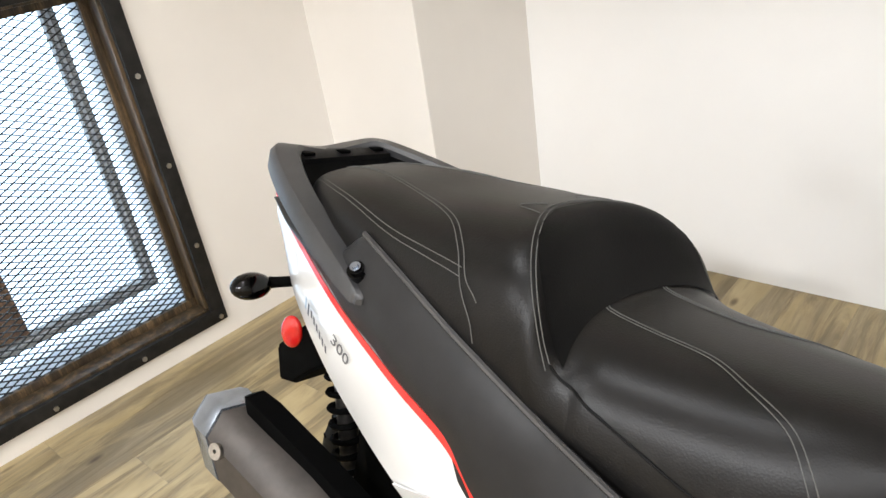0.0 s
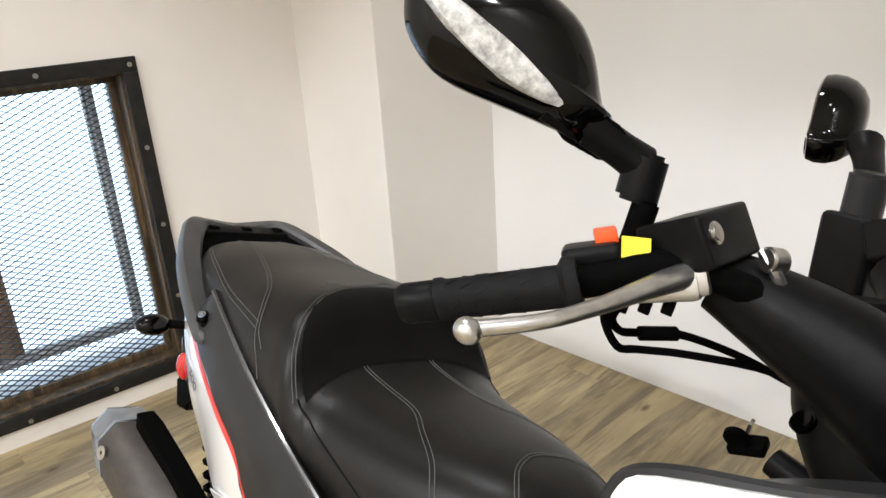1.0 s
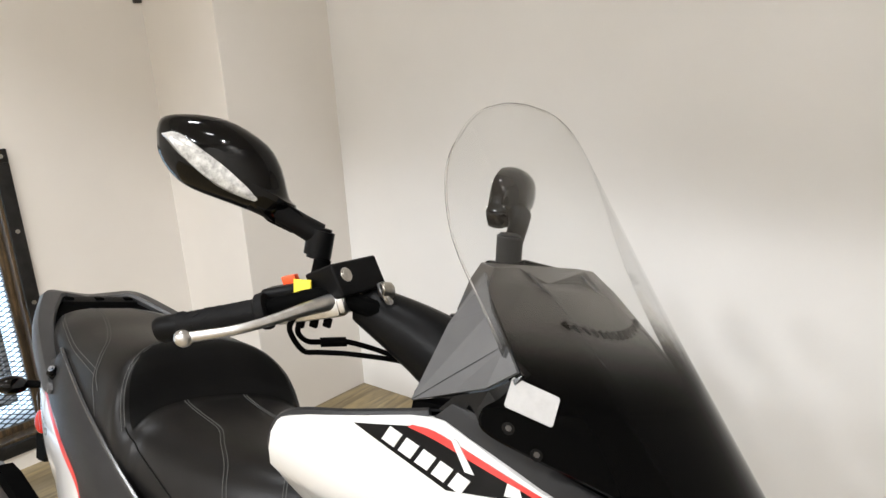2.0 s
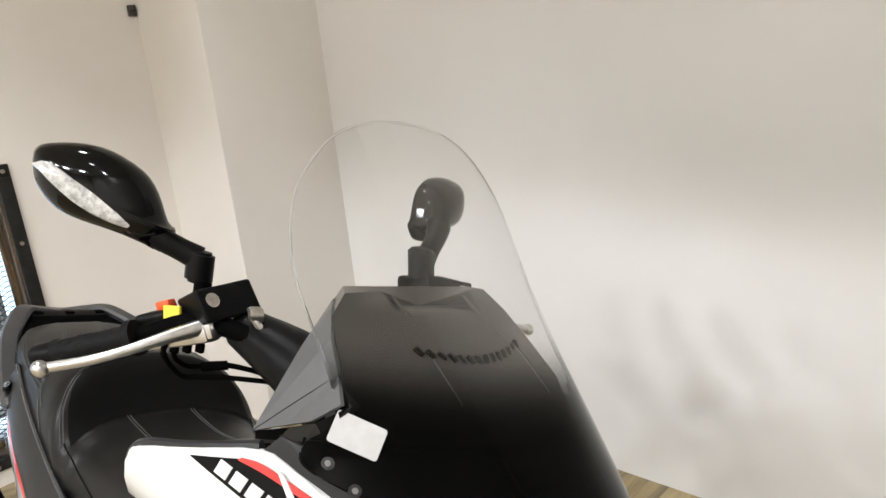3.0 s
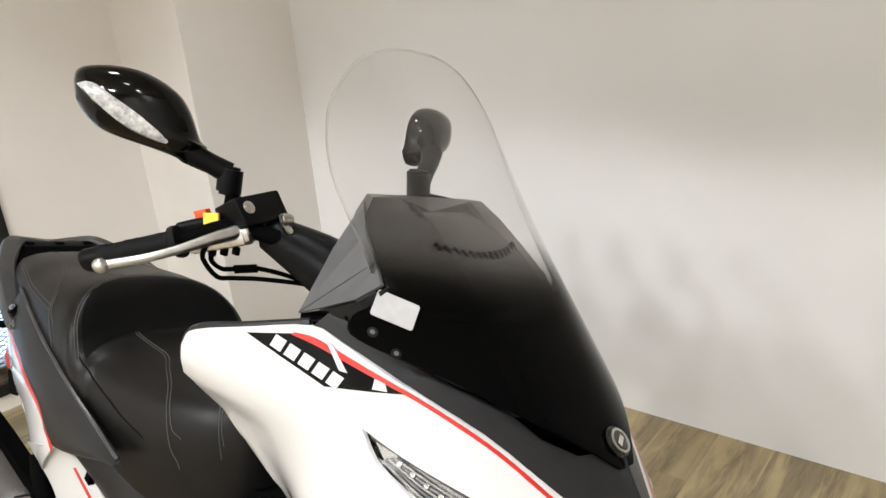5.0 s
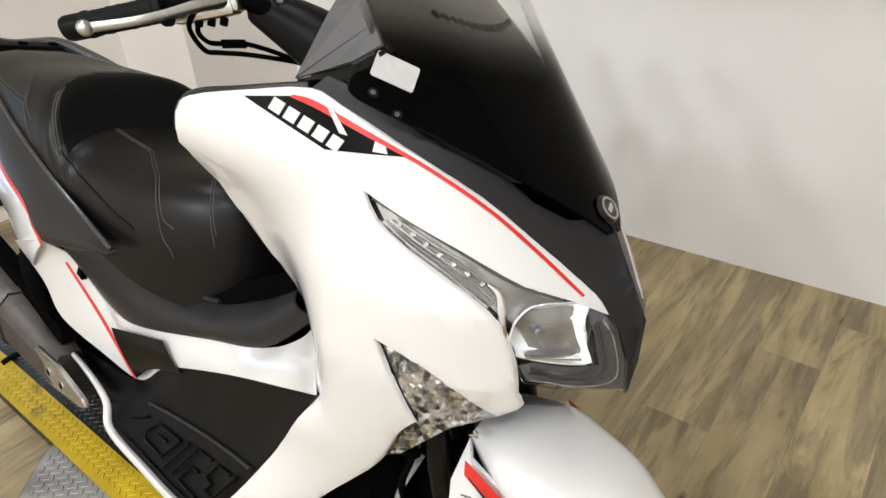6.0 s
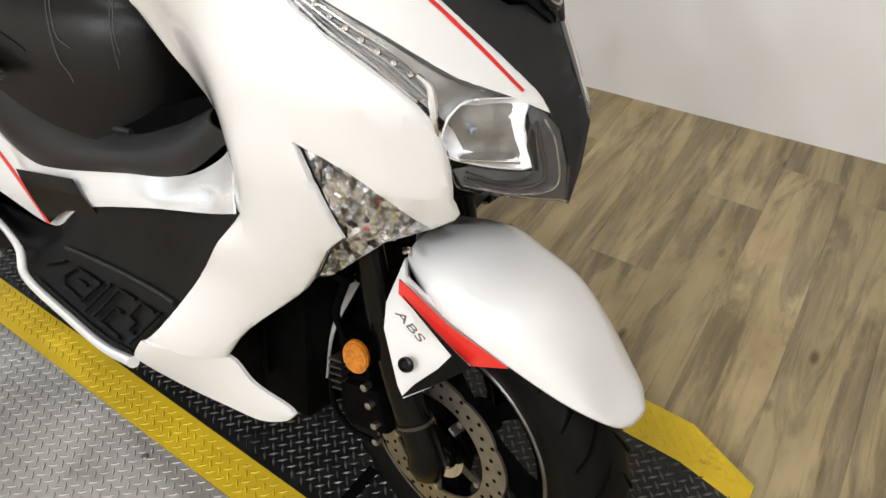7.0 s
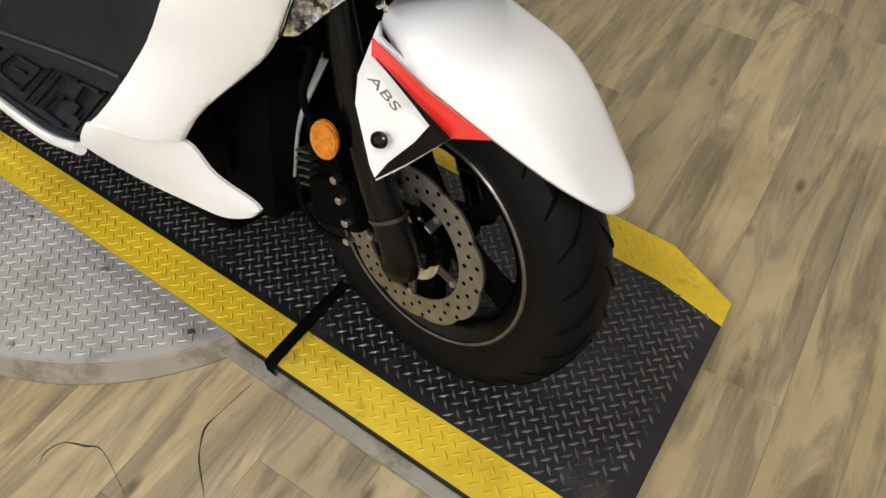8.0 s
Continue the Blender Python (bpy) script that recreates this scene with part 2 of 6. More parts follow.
def vinyl_boards(name):
    """Printed pine boards: pale yellow heartwood in ragged streaks over grey-brown, with dark veins, knots and dust."""
    m, t, b = nodes_of(name)
    tc = t.nodes.new("ShaderNodeTexCoord")
    oi = t.nodes.new("ShaderNodeObjectInfo")
    off = t.nodes.new("ShaderNodeVectorMath")
    off.operation = "MULTIPLY_ADD"
    comb = t.nodes.new("ShaderNodeCombineXYZ")
    for k in range(3):
        t.links.new(oi.outputs["Random"], comb.inputs[k])
    t.links.new(comb.outputs[0], off.inputs[0])
    off.inputs[1].default_value = (31.0, 47.0, 19.0)
    t.links.new(tc.outputs["Object"], off.inputs[2])

    def layer(stretch, scale, detail, rough, warp):
        mp = t.nodes.new("ShaderNodeMapping")
        mp.inputs["Scale"].default_value = stretch
        t.links.new(off.outputs[0], mp.inputs[0])
        n = t.nodes.new("ShaderNodeTexNoise")
        n.inputs["Scale"].default_value, n.inputs["Detail"].default_value = scale, detail
        n.inputs["Roughness"].default_value, n.inputs["Distortion"].default_value = rough, warp
        t.links.new(mp.outputs[0], n.inputs["Vector"])
        return n.outputs["Fac"]

    def mixed(kind, fac, a, c):
        mk = t.nodes.new("ShaderNodeMix")
        mk.data_type, mk.blend_type = "RGBA", kind
        if isinstance(fac, float):
            mk.inputs[0].default_value = fac
        else:
            t.links.new(fac, mk.inputs[0])
        t.links.new(a, mk.inputs[6])
        t.links.new(c, mk.inputs[7])
        return mk.outputs[2]

    pale = ramp(t, layer((9, 2.2, 9), 1.6, 6, 0.62, 0.3), [(0.25, (0.34, 0.262, 0.134)), (0.75, (0.46, 0.366, 0.206))])
    grey = ramp(t, layer((22, 1.4, 22), 1.5, 8, 0.72, 0.4), [(0.30, (0.150, 0.112, 0.058)), (0.50, (0.225, 0.176, 0.102)), (0.70, (0.310, 0.250, 0.157))])
    edge = ramp(t, layer((8.5, 1.25, 8.5), 1.35, 9, 0.66, 0.8), [(0.43, (0, 0, 0)), (0.56, (1, 1, 1))])
    col = mixed("MIX", edge.outputs[0], grey.outputs[0], pale.outputs[0])
    vein = ramp(t, layer((60, 1.6, 60), 1.4, 4, 0.6, 0.5), [(0.30, (0.45, 0.40, 0.32)), (0.42, (1, 1, 1))])
    col = mixed("MULTIPLY", 0.50, col, vein.outputs[0])
    blot = ramp(t, layer((2.4, 1.5, 2.4), 1.7, 4, 0.6, 0.6), [(0.30, (0.66, 0.62, 0.55)), (0.66, (1, 1, 1))])
    col = mixed("MULTIPLY", 0.75, col, blot.outputs[0])
    vo = t.nodes.new("ShaderNodeTexVoronoi")
    mp2 = t.nodes.new("ShaderNodeMapping")
    mp2.inputs["Scale"].default_value = (7.0, 3.0, 7.0)
    t.links.new(off.outputs[0], mp2.inputs[0])
    vo.inputs["Scale"].default_value = 1.0
    t.links.new(mp2.outputs[0], vo.inputs["Vector"])
    knot = ramp(t, vo.outputs["Distance"], [(0.035, (0.22, 0.17, 0.11)), (0.10, (1, 1, 1))])
    col = mixed("MULTIPLY", 0.85, col, knot.outputs[0])
    hsv = t.nodes.new("ShaderNodeHueSaturation")
    mr = t.nodes.new("ShaderNodeMapRange")
    mr.inputs["To Min"].default_value, mr.inputs["To Max"].default_value = 0.84, 1.10
    t.links.new(oi.outputs["Random"], mr.inputs["Value"])
    t.links.new(mr.outputs[0], hsv.inputs["Value"])
    t.links.new(col, hsv.inputs["Color"])
    t.links.new(hsv.outputs[0], b.inputs["Base Color"])
    rr = t.nodes.new("ShaderNodeMapRange")
    rr.inputs["To Min"].default_value, rr.inputs["To Max"].default_value = 0.34, 0.56
    t.links.new(layer((3, 3, 3), 2.0, 4, 0.6, 0.0), rr.inputs["Value"])
    t.links.new(rr.outputs[0], b.inputs["Roughness"])
    bump(t, b, layer((70, 3.0, 70), 2.0, 5, 0.7, 0.2), 0.12, 0.0008)
    return m


FLOORWOOD = vinyl_boards("vinyl_wood_floor")
BROWNWOOD = wood("stained_wood", (0.012, 0.009, 0.006), (0.050, 0.033, 0.017), (0.17, 0.11, 0.055), 2, 0.5, scale=2.5)
BROWNPOST = wood("brown_post_wood", (0.14, 0.080, 0.048), (0.30, 0.185, 0.115), (0.42, 0.28, 0.18), 2, 0.5, scale=2)


def worn(name, base, under, amount, rough, metal=0.0, scale=9.0):
    """Paint scuffed through to what lies under it, with dirt."""
    m, t, b = nodes_of(name)
    n = noise_node(t, scale, 8, 0.7)
    r = ramp(t, n.outputs["Fac"], [(amount - 0.05, under), (amount + 0.05, base)])
    n2 = noise_node(t, 2.6, 5, 0.7)
    r2 = ramp(t, n2.outputs["Fac"], [(0.30, (0.55, 0.55, 0.55)), (0.65, (1, 1, 1))])
    mk = t.nodes.new("ShaderNodeMix")
    mk.data_type, mk.blend_type = "RGBA", "MULTIPLY"
    mk.inputs[0].default_value = 0.9
    t.links.new(r.outputs[0], mk.inputs[6])
    t.links.new(r2.outputs[0], mk.inputs[7])
    t.links.new(mk.outputs[2], b.inputs["Base Color"])
    b.inputs["Roughness"].default_value, b.inputs["Metallic"].default_value = rough, metal
    n3 = noise_node(t, 160, 4)
    bump(t, b, n3.outputs["Fac"], 0.15, 0.001)
    return m


YELLOW = worn("worn_yellow_paint", (0.66, 0.46, 0.012), (0.30, 0.20, 0.03), 0.36, 0.5)
LIFTBLACK = worn("worn_black_deck", (0.010, 0.010, 0.0105), (0.034, 0.032, 0.030), 0.40, 0.40, 0.2)
TREADBLACK = worn("scuffed_black_tread", (0.135, 0.13, 0.122), (0.026, 0.025, 0.024), 0.45, 0.34, 0.4, 14.0)
ALU = worn("aluminium_tread_plate", (0.50, 0.485, 0.465), (0.38, 0.36, 0.335), 0.42, 0.42, 0.6)
DUSTY = worn("dusty_aluminium", (0.30, 0.265, 0.215), (0.20, 0.165, 0.12), 0.45, 0.5, 0.35)
GREYSTRIP = worn("grey_edge", (0.30, 0.275, 0.22), (0.17, 0.145, 0.105), 0.45, 0.6)


def glow(name, col, strength):
    m, t, b = nodes_of(name)
    b.inputs["Base Color"].default_value = (*col, 1)
    b.inputs["Emission Color"].default_value = (*col, 1)
    b.inputs["Emission Strength"].default_value = strength
    return m


DAYSKY = glow("bright_daylight", (0.66, 0.83, 1.0), 2.0)
BULB = glow("lamp_bulb", (1.0, 0.93, 0.84), 14.0)


# ---- shape helpers ----
def finish(ob, smooth):
    if smooth:
        for p in ob.data.polygons:
            p.use_smooth = True
        ob.data.set_sharp_from_angle(angle=radians(38))


def mesh_of(name, bm, material, smooth=True, m=None):
    bmesh.ops.recalc_face_normals(bm, faces=bm.faces)
    if m is not None:
        bm.transform(m)
    me = bpy.data.meshes.new(name)
    bm.to_mesh(me)
    bm.free()
    me.materials.append(material)
    ob = new(name, me)
    finish(ob, smooth)
    return ob


def part(name, bm, material, parent, label="", smooth=True, m=None, kind=""):
    ob = mesh_of(name, bm, material, smooth, m)
    ob.parent = parent
    return tagged(ob, label, kind=kind)


def thing(name, place, label, category, group=""):
    ob = new(name)
    ob.matrix_world = place
    return tagged(ob, label, category, group)


def box(x0, x1, y0, y1, z0, z1, bevel=0.0, seg=2):
    bm = bmesh.new()
    bmesh.ops.create_cube(bm, size=1)
    for v in bm.verts:
        v.co = Vector(((x0 + x1) / 2 + v.co.x * (x1 - x0), (y0 + y1) / 2 + v.co.y * (y1 - y0), (z0 + z1) / 2 + v.co.z * (z1 - z0)))
    if bevel:
        bmesh.ops.bevel(bm, geom=bm.edges[:], offset=bevel, segments=seg, affect="EDGES", profile=0.6)
    return bm


def slab(rows, closed=True):
    """Quads over a grid of points; closed joins the last column to the first."""
    bm = bmesh.new()
    vs = [[bm.verts.new(p) for p in r] for r in rows]
    n = len(rows[0])
    for a, b in zip(vs, vs[1:]):
        for i in range(n if closed else n - 1):
            j = (i + 1) % n
            bm.faces.new((a[i], a[j], b[j], b[i]))
    if closed:
        bm.faces.new(vs[0])
        bm.faces.new(list(reversed(vs[-1])))
    return bm


def crs(pts, n):
    """A smooth line through points, n steps to each stretch."""
    p = [Vector(q) for q in pts]
    p = [p[0] * 2 - p[1]] + p + [p[-1] * 2 - p[-2]]
    out = []
    for i in range(1, len(p) - 2):
        a, b, c, d = p[i - 1:i + 3]
        for k in range(n):
            t = k / n
            out.append(0.5 * ((2 * b) + (c - a) * t + (2 * a - 5 * b + 4 * c - d) * t * t + (3 * b - a - 3 * c + d) * t ** 3))
    return out + [p[-2]]


def tube(pts, radius, n=10, smooth=4, flat=1.0):
    """A round bar along points; radius a number or one to each point."""
    path = crs(pts, smooth) if smooth > 1 else [Vector(q) for q in pts]
    if isinstance(radius, (int, float)):
        radius = [radius] * len(pts)
    rr = [r.x for r in crs([(r, 0, 0) for r in radius], smooth)] if smooth > 1 else radius
    rows, up = [], Vector((0.01, 0.02, 1))
    for i, p in enumerate(path):
        d = (path[min(i + 1, len(path) - 1)] - path[max(i - 1, 0)]).normalized()
        s = d.cross(up).normalized()
        u = s.cross(d).normalized()
        up = u
        rows.append([p + (s * math.cos(a) + u * math.sin(a) * flat) * rr[i] for a in [2 * math.pi * k / n for k in range(n)]])
    return slab(rows)


def lathe(profile, n=32, axis="y"):
    """A turned ring: (radius, along) pairs round an axis, closed over the profile."""
    bm = bmesh.new()
    rows = []
    for k in range(n):
        a = 2 * math.pi * k / n
        row = []
        for r, h in profile:
            c, s = r * math.cos(a), r * math.sin(a)
            row.append(bm.verts.new((c, h, s) if axis == "y" else (c, s, h) if axis == "z" else (h, c, s)))
        rows.append(row)
    m = len(profile)
    for k in range(n):
        a, b = rows[k], rows[(k + 1) % n]
        for i in range(m):
            j = (i + 1) % m
            bm.faces.new((a[i], a[j], b[j], b[i]))
    return bm


def disc(r, h0, h1, n=24, bevel=0.0, axis="y"):
    bm = bmesh.new()
    bmesh.ops.create_cone(bm, cap_ends=True, segments=n, radius1=r, radius2=r, depth=h1 - h0)
    bmesh.ops.translate(bm, verts=bm.verts, vec=(0, 0, (h0 + h1) / 2))
    if bevel:
        caps = [e for e in bm.edges if abs(e.verts[0].co.z - e.verts[1].co.z) < 1e-6]
        bmesh.ops.bevel(bm, geom=caps, offset=bevel, segments=2, affect="EDGES")
    if axis == "y":
        bm.transform(Matrix.Rotation(radians(-90), 4, "X"))
    elif axis == "x":
        bm.transform(Matrix.Rotation(radians(90), 4, "Y"))
    return bm


def moved(bm, m):
    bm.transform(m)
    return bm


def join(*bms):
    out = bmesh.new()
    for b in bms:
        me = bpy.data.meshes.new("tmp")
        b.to_mesh(me)
        b.free()
        out.from_mesh(me)
        bpy.data.meshes.remove(me)
    return out


def prism(outline, h0, h1, plane="xz", bevel=0.0):
    """A plate with a drawn outline; h0..h1 is its thickness along the third axis."""
    bm = bmesh.new()
    put = (lambda a, b, h: (a, h, b)) if plane == "xz" else (lambda a, b, h: (a, b, h)) if plane == "xy" else (lambda a, b, h: (h, a, b))
    lo = [bm.verts.new(put(a, b, h0)) for a, b in outline]
    hi = [bm.verts.new(put(a, b, h1)) for a, b in outline]
    bm.faces.new(lo)
    bm.faces.new(list(reversed(hi)))
    n = len(lo)
    for i in range(n):
        bm.faces.new((lo[i], hi[i], hi[(i + 1) % n], lo[(i + 1) % n]))
    bmesh.ops.recalc_face_normals(bm, faces=bm.faces)
    if bevel:
        caps = [e for e in bm.edges if len({round(v.co[1 if plane == "xz" else 2 if plane == "xy" else 0], 6) for v in e.verts}) == 1]
        bmesh.ops.bevel(bm, geom=caps, offset=bevel, segments=2, affect="EDGES")
    return bm


def lettering(word, size):
    cu = bpy.data.curves.new("lettering", "FONT")
    cu.body, cu.size, cu.extrude = word, size, 0.0004
    ob = bpy.data.objects.new("lettering", cu)
    me = bpy.data.meshes.new_from_object(ob)
    bm = bmesh.new()
    bm.from_mesh(me)
    bpy.data.objects.remove(ob)
    bpy.data.curves.remove(cu)
    bpy.data.meshes.remove(me)
    return bm


def ease(a):
    a = min(max(a, 0.0), 1.0)
    return a * a * (3 - 2 * a)


# ---- the room ----
NORTH = pose(0, 2.18, 0, 0, 0, 5.43)


def structure(name, bm, material, label, m=None, smooth=False):
    return tagged(mesh_of(name, bm, material, smooth, m), label, kind="structure")


WY0, WY1, WZ0, WZ1 = -0.255, 0.875, 0.105, 1.215
west = join(box(-2.36, -2.04, -6.5, WY0, 0, 4.6), box(-2.36, -2.04, WY1, 1.52, 0, 4.6),
            box(-2.36, -2.04, WY0, WY1, 0, WZ0), box(-2.36, -2.04, WY0, WY1, WZ1, 4.6))
structure("wall_west", west, WALL, "cream painted wall with a meshed window")
structure("wall_west_pier", box(-2.36, -1.495, 1.52, 2.10, 0, 4.6, 0.004), WALL, "cream painted wall pier in the corner")
structure("wall_north", box(-2.6, 3.6, 0, 0.2, 0, 4.6), WHITEWALL, "plain off-white painted wall", NORTH)
structure("wall_south", box(-2.5, 3.4, -6.7, -6.5, 0, 4.6), WALL, "plain cream painted wall")
structure("wall_east", box(3.2, 3.4, -6.5, 2.6, 0, 4.6), WALL, "plain cream painted wall")
structure("ceiling", box(-2.5, 3.6, -6.7, 2.9, 4.6, 4.7), CEILING, "plain pale ceiling")
floor = structure("floor", box(-2.5, 3.6, -6.7, 2.9, -0.06, -0.004), FLOORWOOD, "wood-look vinyl plank floor")

# a fixture for every lamp, the added fill lamps included
for p in [l[0] for l in LAMPS] + [FILL]:
    t = thing("ceiling_lamp", pose(*p), "unseen round white ceiling lamp, switched on", "lamp", "ceiling lamps")
    part("rim", lathe([(0.085, 0.0), (0.105, 0.0), (0.105, 0.04), (0.085, 0.04)], 28, "z"), CHROME, t)
    part("diffuser", disc(0.083, 0.0, 0.03, 24, axis="z"), BULB, t, "glowing diffuser")

# ---- the meshed window ----
window = new("window_1")
tagged(window, "square window in a bolted black steel frame behind expanded metal mesh", "window", kind="structure")


def frame_bars(name, x0, x1, y0, y1, z0, z1, w, material, label, bevel=0.003):
    for a in ((y0, y1, z1 - w, z1), (y0, y1, z0, z0 + w), (y0, y0 + w, z0 + w, z1 - w), (y1 - w, y1, z0 + w, z1 - w)):
        part(name, box(x0, x1, *a, bevel), material, window, label)


frame_bars("window_frame", -2.045, -2.026, -0.29, 0.91, 0.07, 1.25, 0.05, FRAMESTEEL, "black steel frame strip")
frame_bars("jamb", -2.11, -2.046, -0.253, 0.873, 0.107, 1.213, 0.022, BROWNWOOD, "dark stained wooden jamb")
frame_bars("inner_frame", -2.132, -2.112, -0.24, 0.86, 0.12, 1.20, 0.035, BROWNWOOD, "dark brown frame holding the mesh")
frame_bars("reveal", -2.30, -2.134, -0.254, 0.874, 0.106, 1.214, 0.012, REVEAL, "pale blue-white reveal", 0)
frame_bars("sash", -2.33, -2.290, -0.235, 0.815, 0.176, 1.20, 0.016, SASH, "weathered grey sash")
frame_bars("sash_bead", -2.32, -2.294, -0.218, 0.798, 0.193, 1.183, 0.011, REVEAL, "pale bead")
frame_bars("inner_sash", -2.33, -2.290, -0.206, 0.786, 0.205, 1.171, 0.010, SASH, "thin grey sash edge")
part("post", box(-2.345, -2.30, 0.285, 0.378, 0.216, 1.16, 0.004), BROWNPOST, window, "brown wooden upright")
part("pane", box(-2.350, -2.346, -0.23, 0.80, 0.19, 1.19), LENS, window, "clear glass pane").visible_shadow = False
bolt = prism([(0.0085 * math.cos(k * math.pi / 3), 0.0085 * math.sin(k * math.pi / 3)) for k in range(6)], -2.026, -2.017, "yz", 0.002)
bolt_ob = part("bolt", bolt, STEELBOLT, window, "steel bolt head")
spots = [(0.885, 1.225 - 0.2838 * i) for i in range(5)] + [(0.885 - 0.2875 * i, 0.09) for i in range(1, 5)] + \
        [(0.885 - 0.2875 * i, 1.225) for i in range(1, 5)] + [(-0.265, 1.225 - 0.2838 * i) for i in range(1, 4)]
for i, (y, z) in enumerate(spots):
    o = bolt_ob if i == 0 else bolt_ob.copy()
    if i:
        scene.collection.objects.link(o)
    o.matrix_basis = pose(0, y, z, 17 * i, 0, 0)

# expanded metal: zigzag strands, each crossing the next at the knuckles
verts, faces = [], []
PW, PH, X = 0.047, 0.0212, -2.122
ny, nz = 24, 52
for r in range(nz * 2 + 1):
    z0 = 0.13 + r * PH / 2 * 1.0
    if z0 > 1.19:
        break
    for c in range(ny * 2):
        y0, y1 = -0.245 + c * PW / 2, -0.245 + (c + 1) * PW / 2
        if y1 > 0.865:
            break
        up = (c + r) % 2
        za, zb = (z0, z0 + PH / 2) if up else (z0 + PH / 2, z0)
        b = len(verts)
        for y, z in ((y0, za), (y1, zb)):
            verts += [(X - 0.0025, y, z - 0.0009), (X + 0.0025, y, z - 0.0016), (X + 0.0025, y, z + 0.0009), (X - 0.0025, y, z + 0.0016)]
        for i in range(4):
            j = (i + 1) % 4
            faces.append((b + i, b + j, b + 4 + j, b + 4 + i))
me = bpy.data.meshes.new("wire_mesh")
me.from_pydata(verts, [], faces)
me.materials.append(FRAMESTEEL)
o = new("wire_mesh", me)
o.parent = window
tagged(o, "expanded steel mesh of small diamonds", kind="stuff")
structure("backdrop", box(-3.02, -3.0, -2.0, 2.6, -0.8, 2.6), DAYSKY, "overexposed daylight outside the window")

# ---- turntable and lift deck ----
turn = thing("turntable", pose(-0.06, 0.62, 0), "round aluminium tread-plate turntable flush with a lift deck", "turntable")
part("plate", disc(0.587, 0.0, 0.036, 96, 0.003, "z"), ALU, turn)
part("skirt", lathe([(0.570, 0.0), (0.609, 0.0), (0.6095, 0.004), (0.590, 0.033), (0.584, 0.0345)], 96, "z"), DUSTY, turn, "bent dusty tread-plate skirt")


def treads(name, inside, z, material, parent, pitch=0.0180, long=0.0108, wide=0.0030, high=0.0014, turned=0.0):
    """Raised lozenges in alternating directions, as on rolled tread plate."""
    vs, fs = [], []
    n = int(1.9 / pitch)
    skew = turned + radians(45)
    ca, sa = math.cos(skew), math.sin(skew)
    for i in range(-n, n):
        for j in range(-n, n):
            gx, gy = i * pitch, j * pitch
            x, y = gx * ca - gy * sa, gx * sa + gy * ca
            if not inside(x, y):
                continue
            a = skew + (math.pi / 2 if (i + j) % 2 else 0)
            c, s = math.cos(a), math.sin(a)
            b = len(vs)
            for u, v, h in ((-long, 0, 0), (0, -wide, 0), (long, 0, 0), (0, wide, 0), (-long * 0.55, 0, high), (long * 0.55, 0, high)):
                vs.append((x + u * c - v * s, y + u * s + v * c, z + h))
            fs += [(b, b + 1, b + 4), (b + 1, b + 5, b + 4), (b + 1, b + 2, b + 5), (b + 2, b + 3, b + 5), (b + 3, b + 4, b + 5), (b + 3, b, b + 4)]
    m = bpy.data.meshes.new(name)
    m.from_pydata(vs, [], fs)
    m.materials.append(material)
    ob = new(name, m)
    ob.parent = parent
    return tagged(ob, "raised tread lozenges", kind="stuff")


treads("tread", lambda x, y: x * x + y * y < 0.57 ** 2 and y < -0.15 - 0.0, 0.0362, ALU, turn)
# bent rim of tread plate
vs, fs = [], []
for k in range(150):
    a = math.pi + k / 150 * math.pi * 1.05
    for h, up in ((0.012, 1), (0.025, 0)):
        r0, b = 0.6095 - h * 0.66, len(vs)
        a2 = a + (0.012 if up else -0.004)
        for du, dz in ((-0.012, -0.005 if up else 0.005), (0.0, -0.003), (0.012, 0.005 if up else -0.005), (0.0, 0.003)):
            aa = a2 + du / r0
            vs.append((r0 * math.cos(aa), r0 * math.sin(aa), h + dz))
        vs.append(((r0 + 0.0016) * math.cos(a2), (r0 + 0.0016) * math.sin(a2), h))
        fs += [(b, b + 1, b + 4), (b + 1, b + 2, b + 4), (b + 2, b + 3, b + 4), (b + 3, b, b + 4)]
m = bpy.data.meshes.new("rim_tread")
m.from_pydata(vs, [], fs)
m.materials.append(DUSTY)
o = new("rim_tread", m)
o.parent = turn
tagged(o, "tread lozenges on the bent rim", kind="stuff")
screw = disc(0.0075, 0.036, 0.041, 10, 0.0015, "z")
screw_ob = part("screw", screw, STEELBOLT, turn, "dull screw head")
for i, (x, y) in enumerate(((0.155, 0.31), (0.40, 0.31), (-0.078, 0.305), (0.155, 0.10), (-0.30, 0.30), (-0.35, 0.16))):
    o = screw_ob if i == 0 else screw_ob.copy()
    if i:
        scene.collection.objects.link(o)
    o.matrix_basis = pose(x + 0.06, y - 0.62, 0)

deck = thing("lift_deck", pose(0, 0, 0), "black tread-plate motorcycle lift deck with worn yellow edges", "lift")
near, nearin = lambda x: 0.3424 + 0.0192 * x, lambda x: 0.428 + 0.018 * x
part("plate", prism([(-1.24, near(-1.24)), (1.212, near(1.212)), (1.19, 0.962), (1.04, 1.030), (-1.24, 1.03)], 0.0, 0.040, "xy", 0.002), LIFTBLACK, deck)
part("edge_band", prism([(-1.24, near(-1.24)), (1.211, near(1.211)), (1.209, nearin(1.209)), (-1.24, nearin(-1.24))], 0.0402, 0.0412, "xy"), YELLOW, deck, "worn yellow band", False)
part("edge_band", prism([(-1.24, 0.93), (1.05, 0.93), (1.192, 0.903), (1.189, 0.962), (1.04, 1.029), (-1.24, 1.029)], 0.0402, 0.0412, "xy"), YELLOW, deck, "worn yellow band", False)
ROT = radians(1.5)
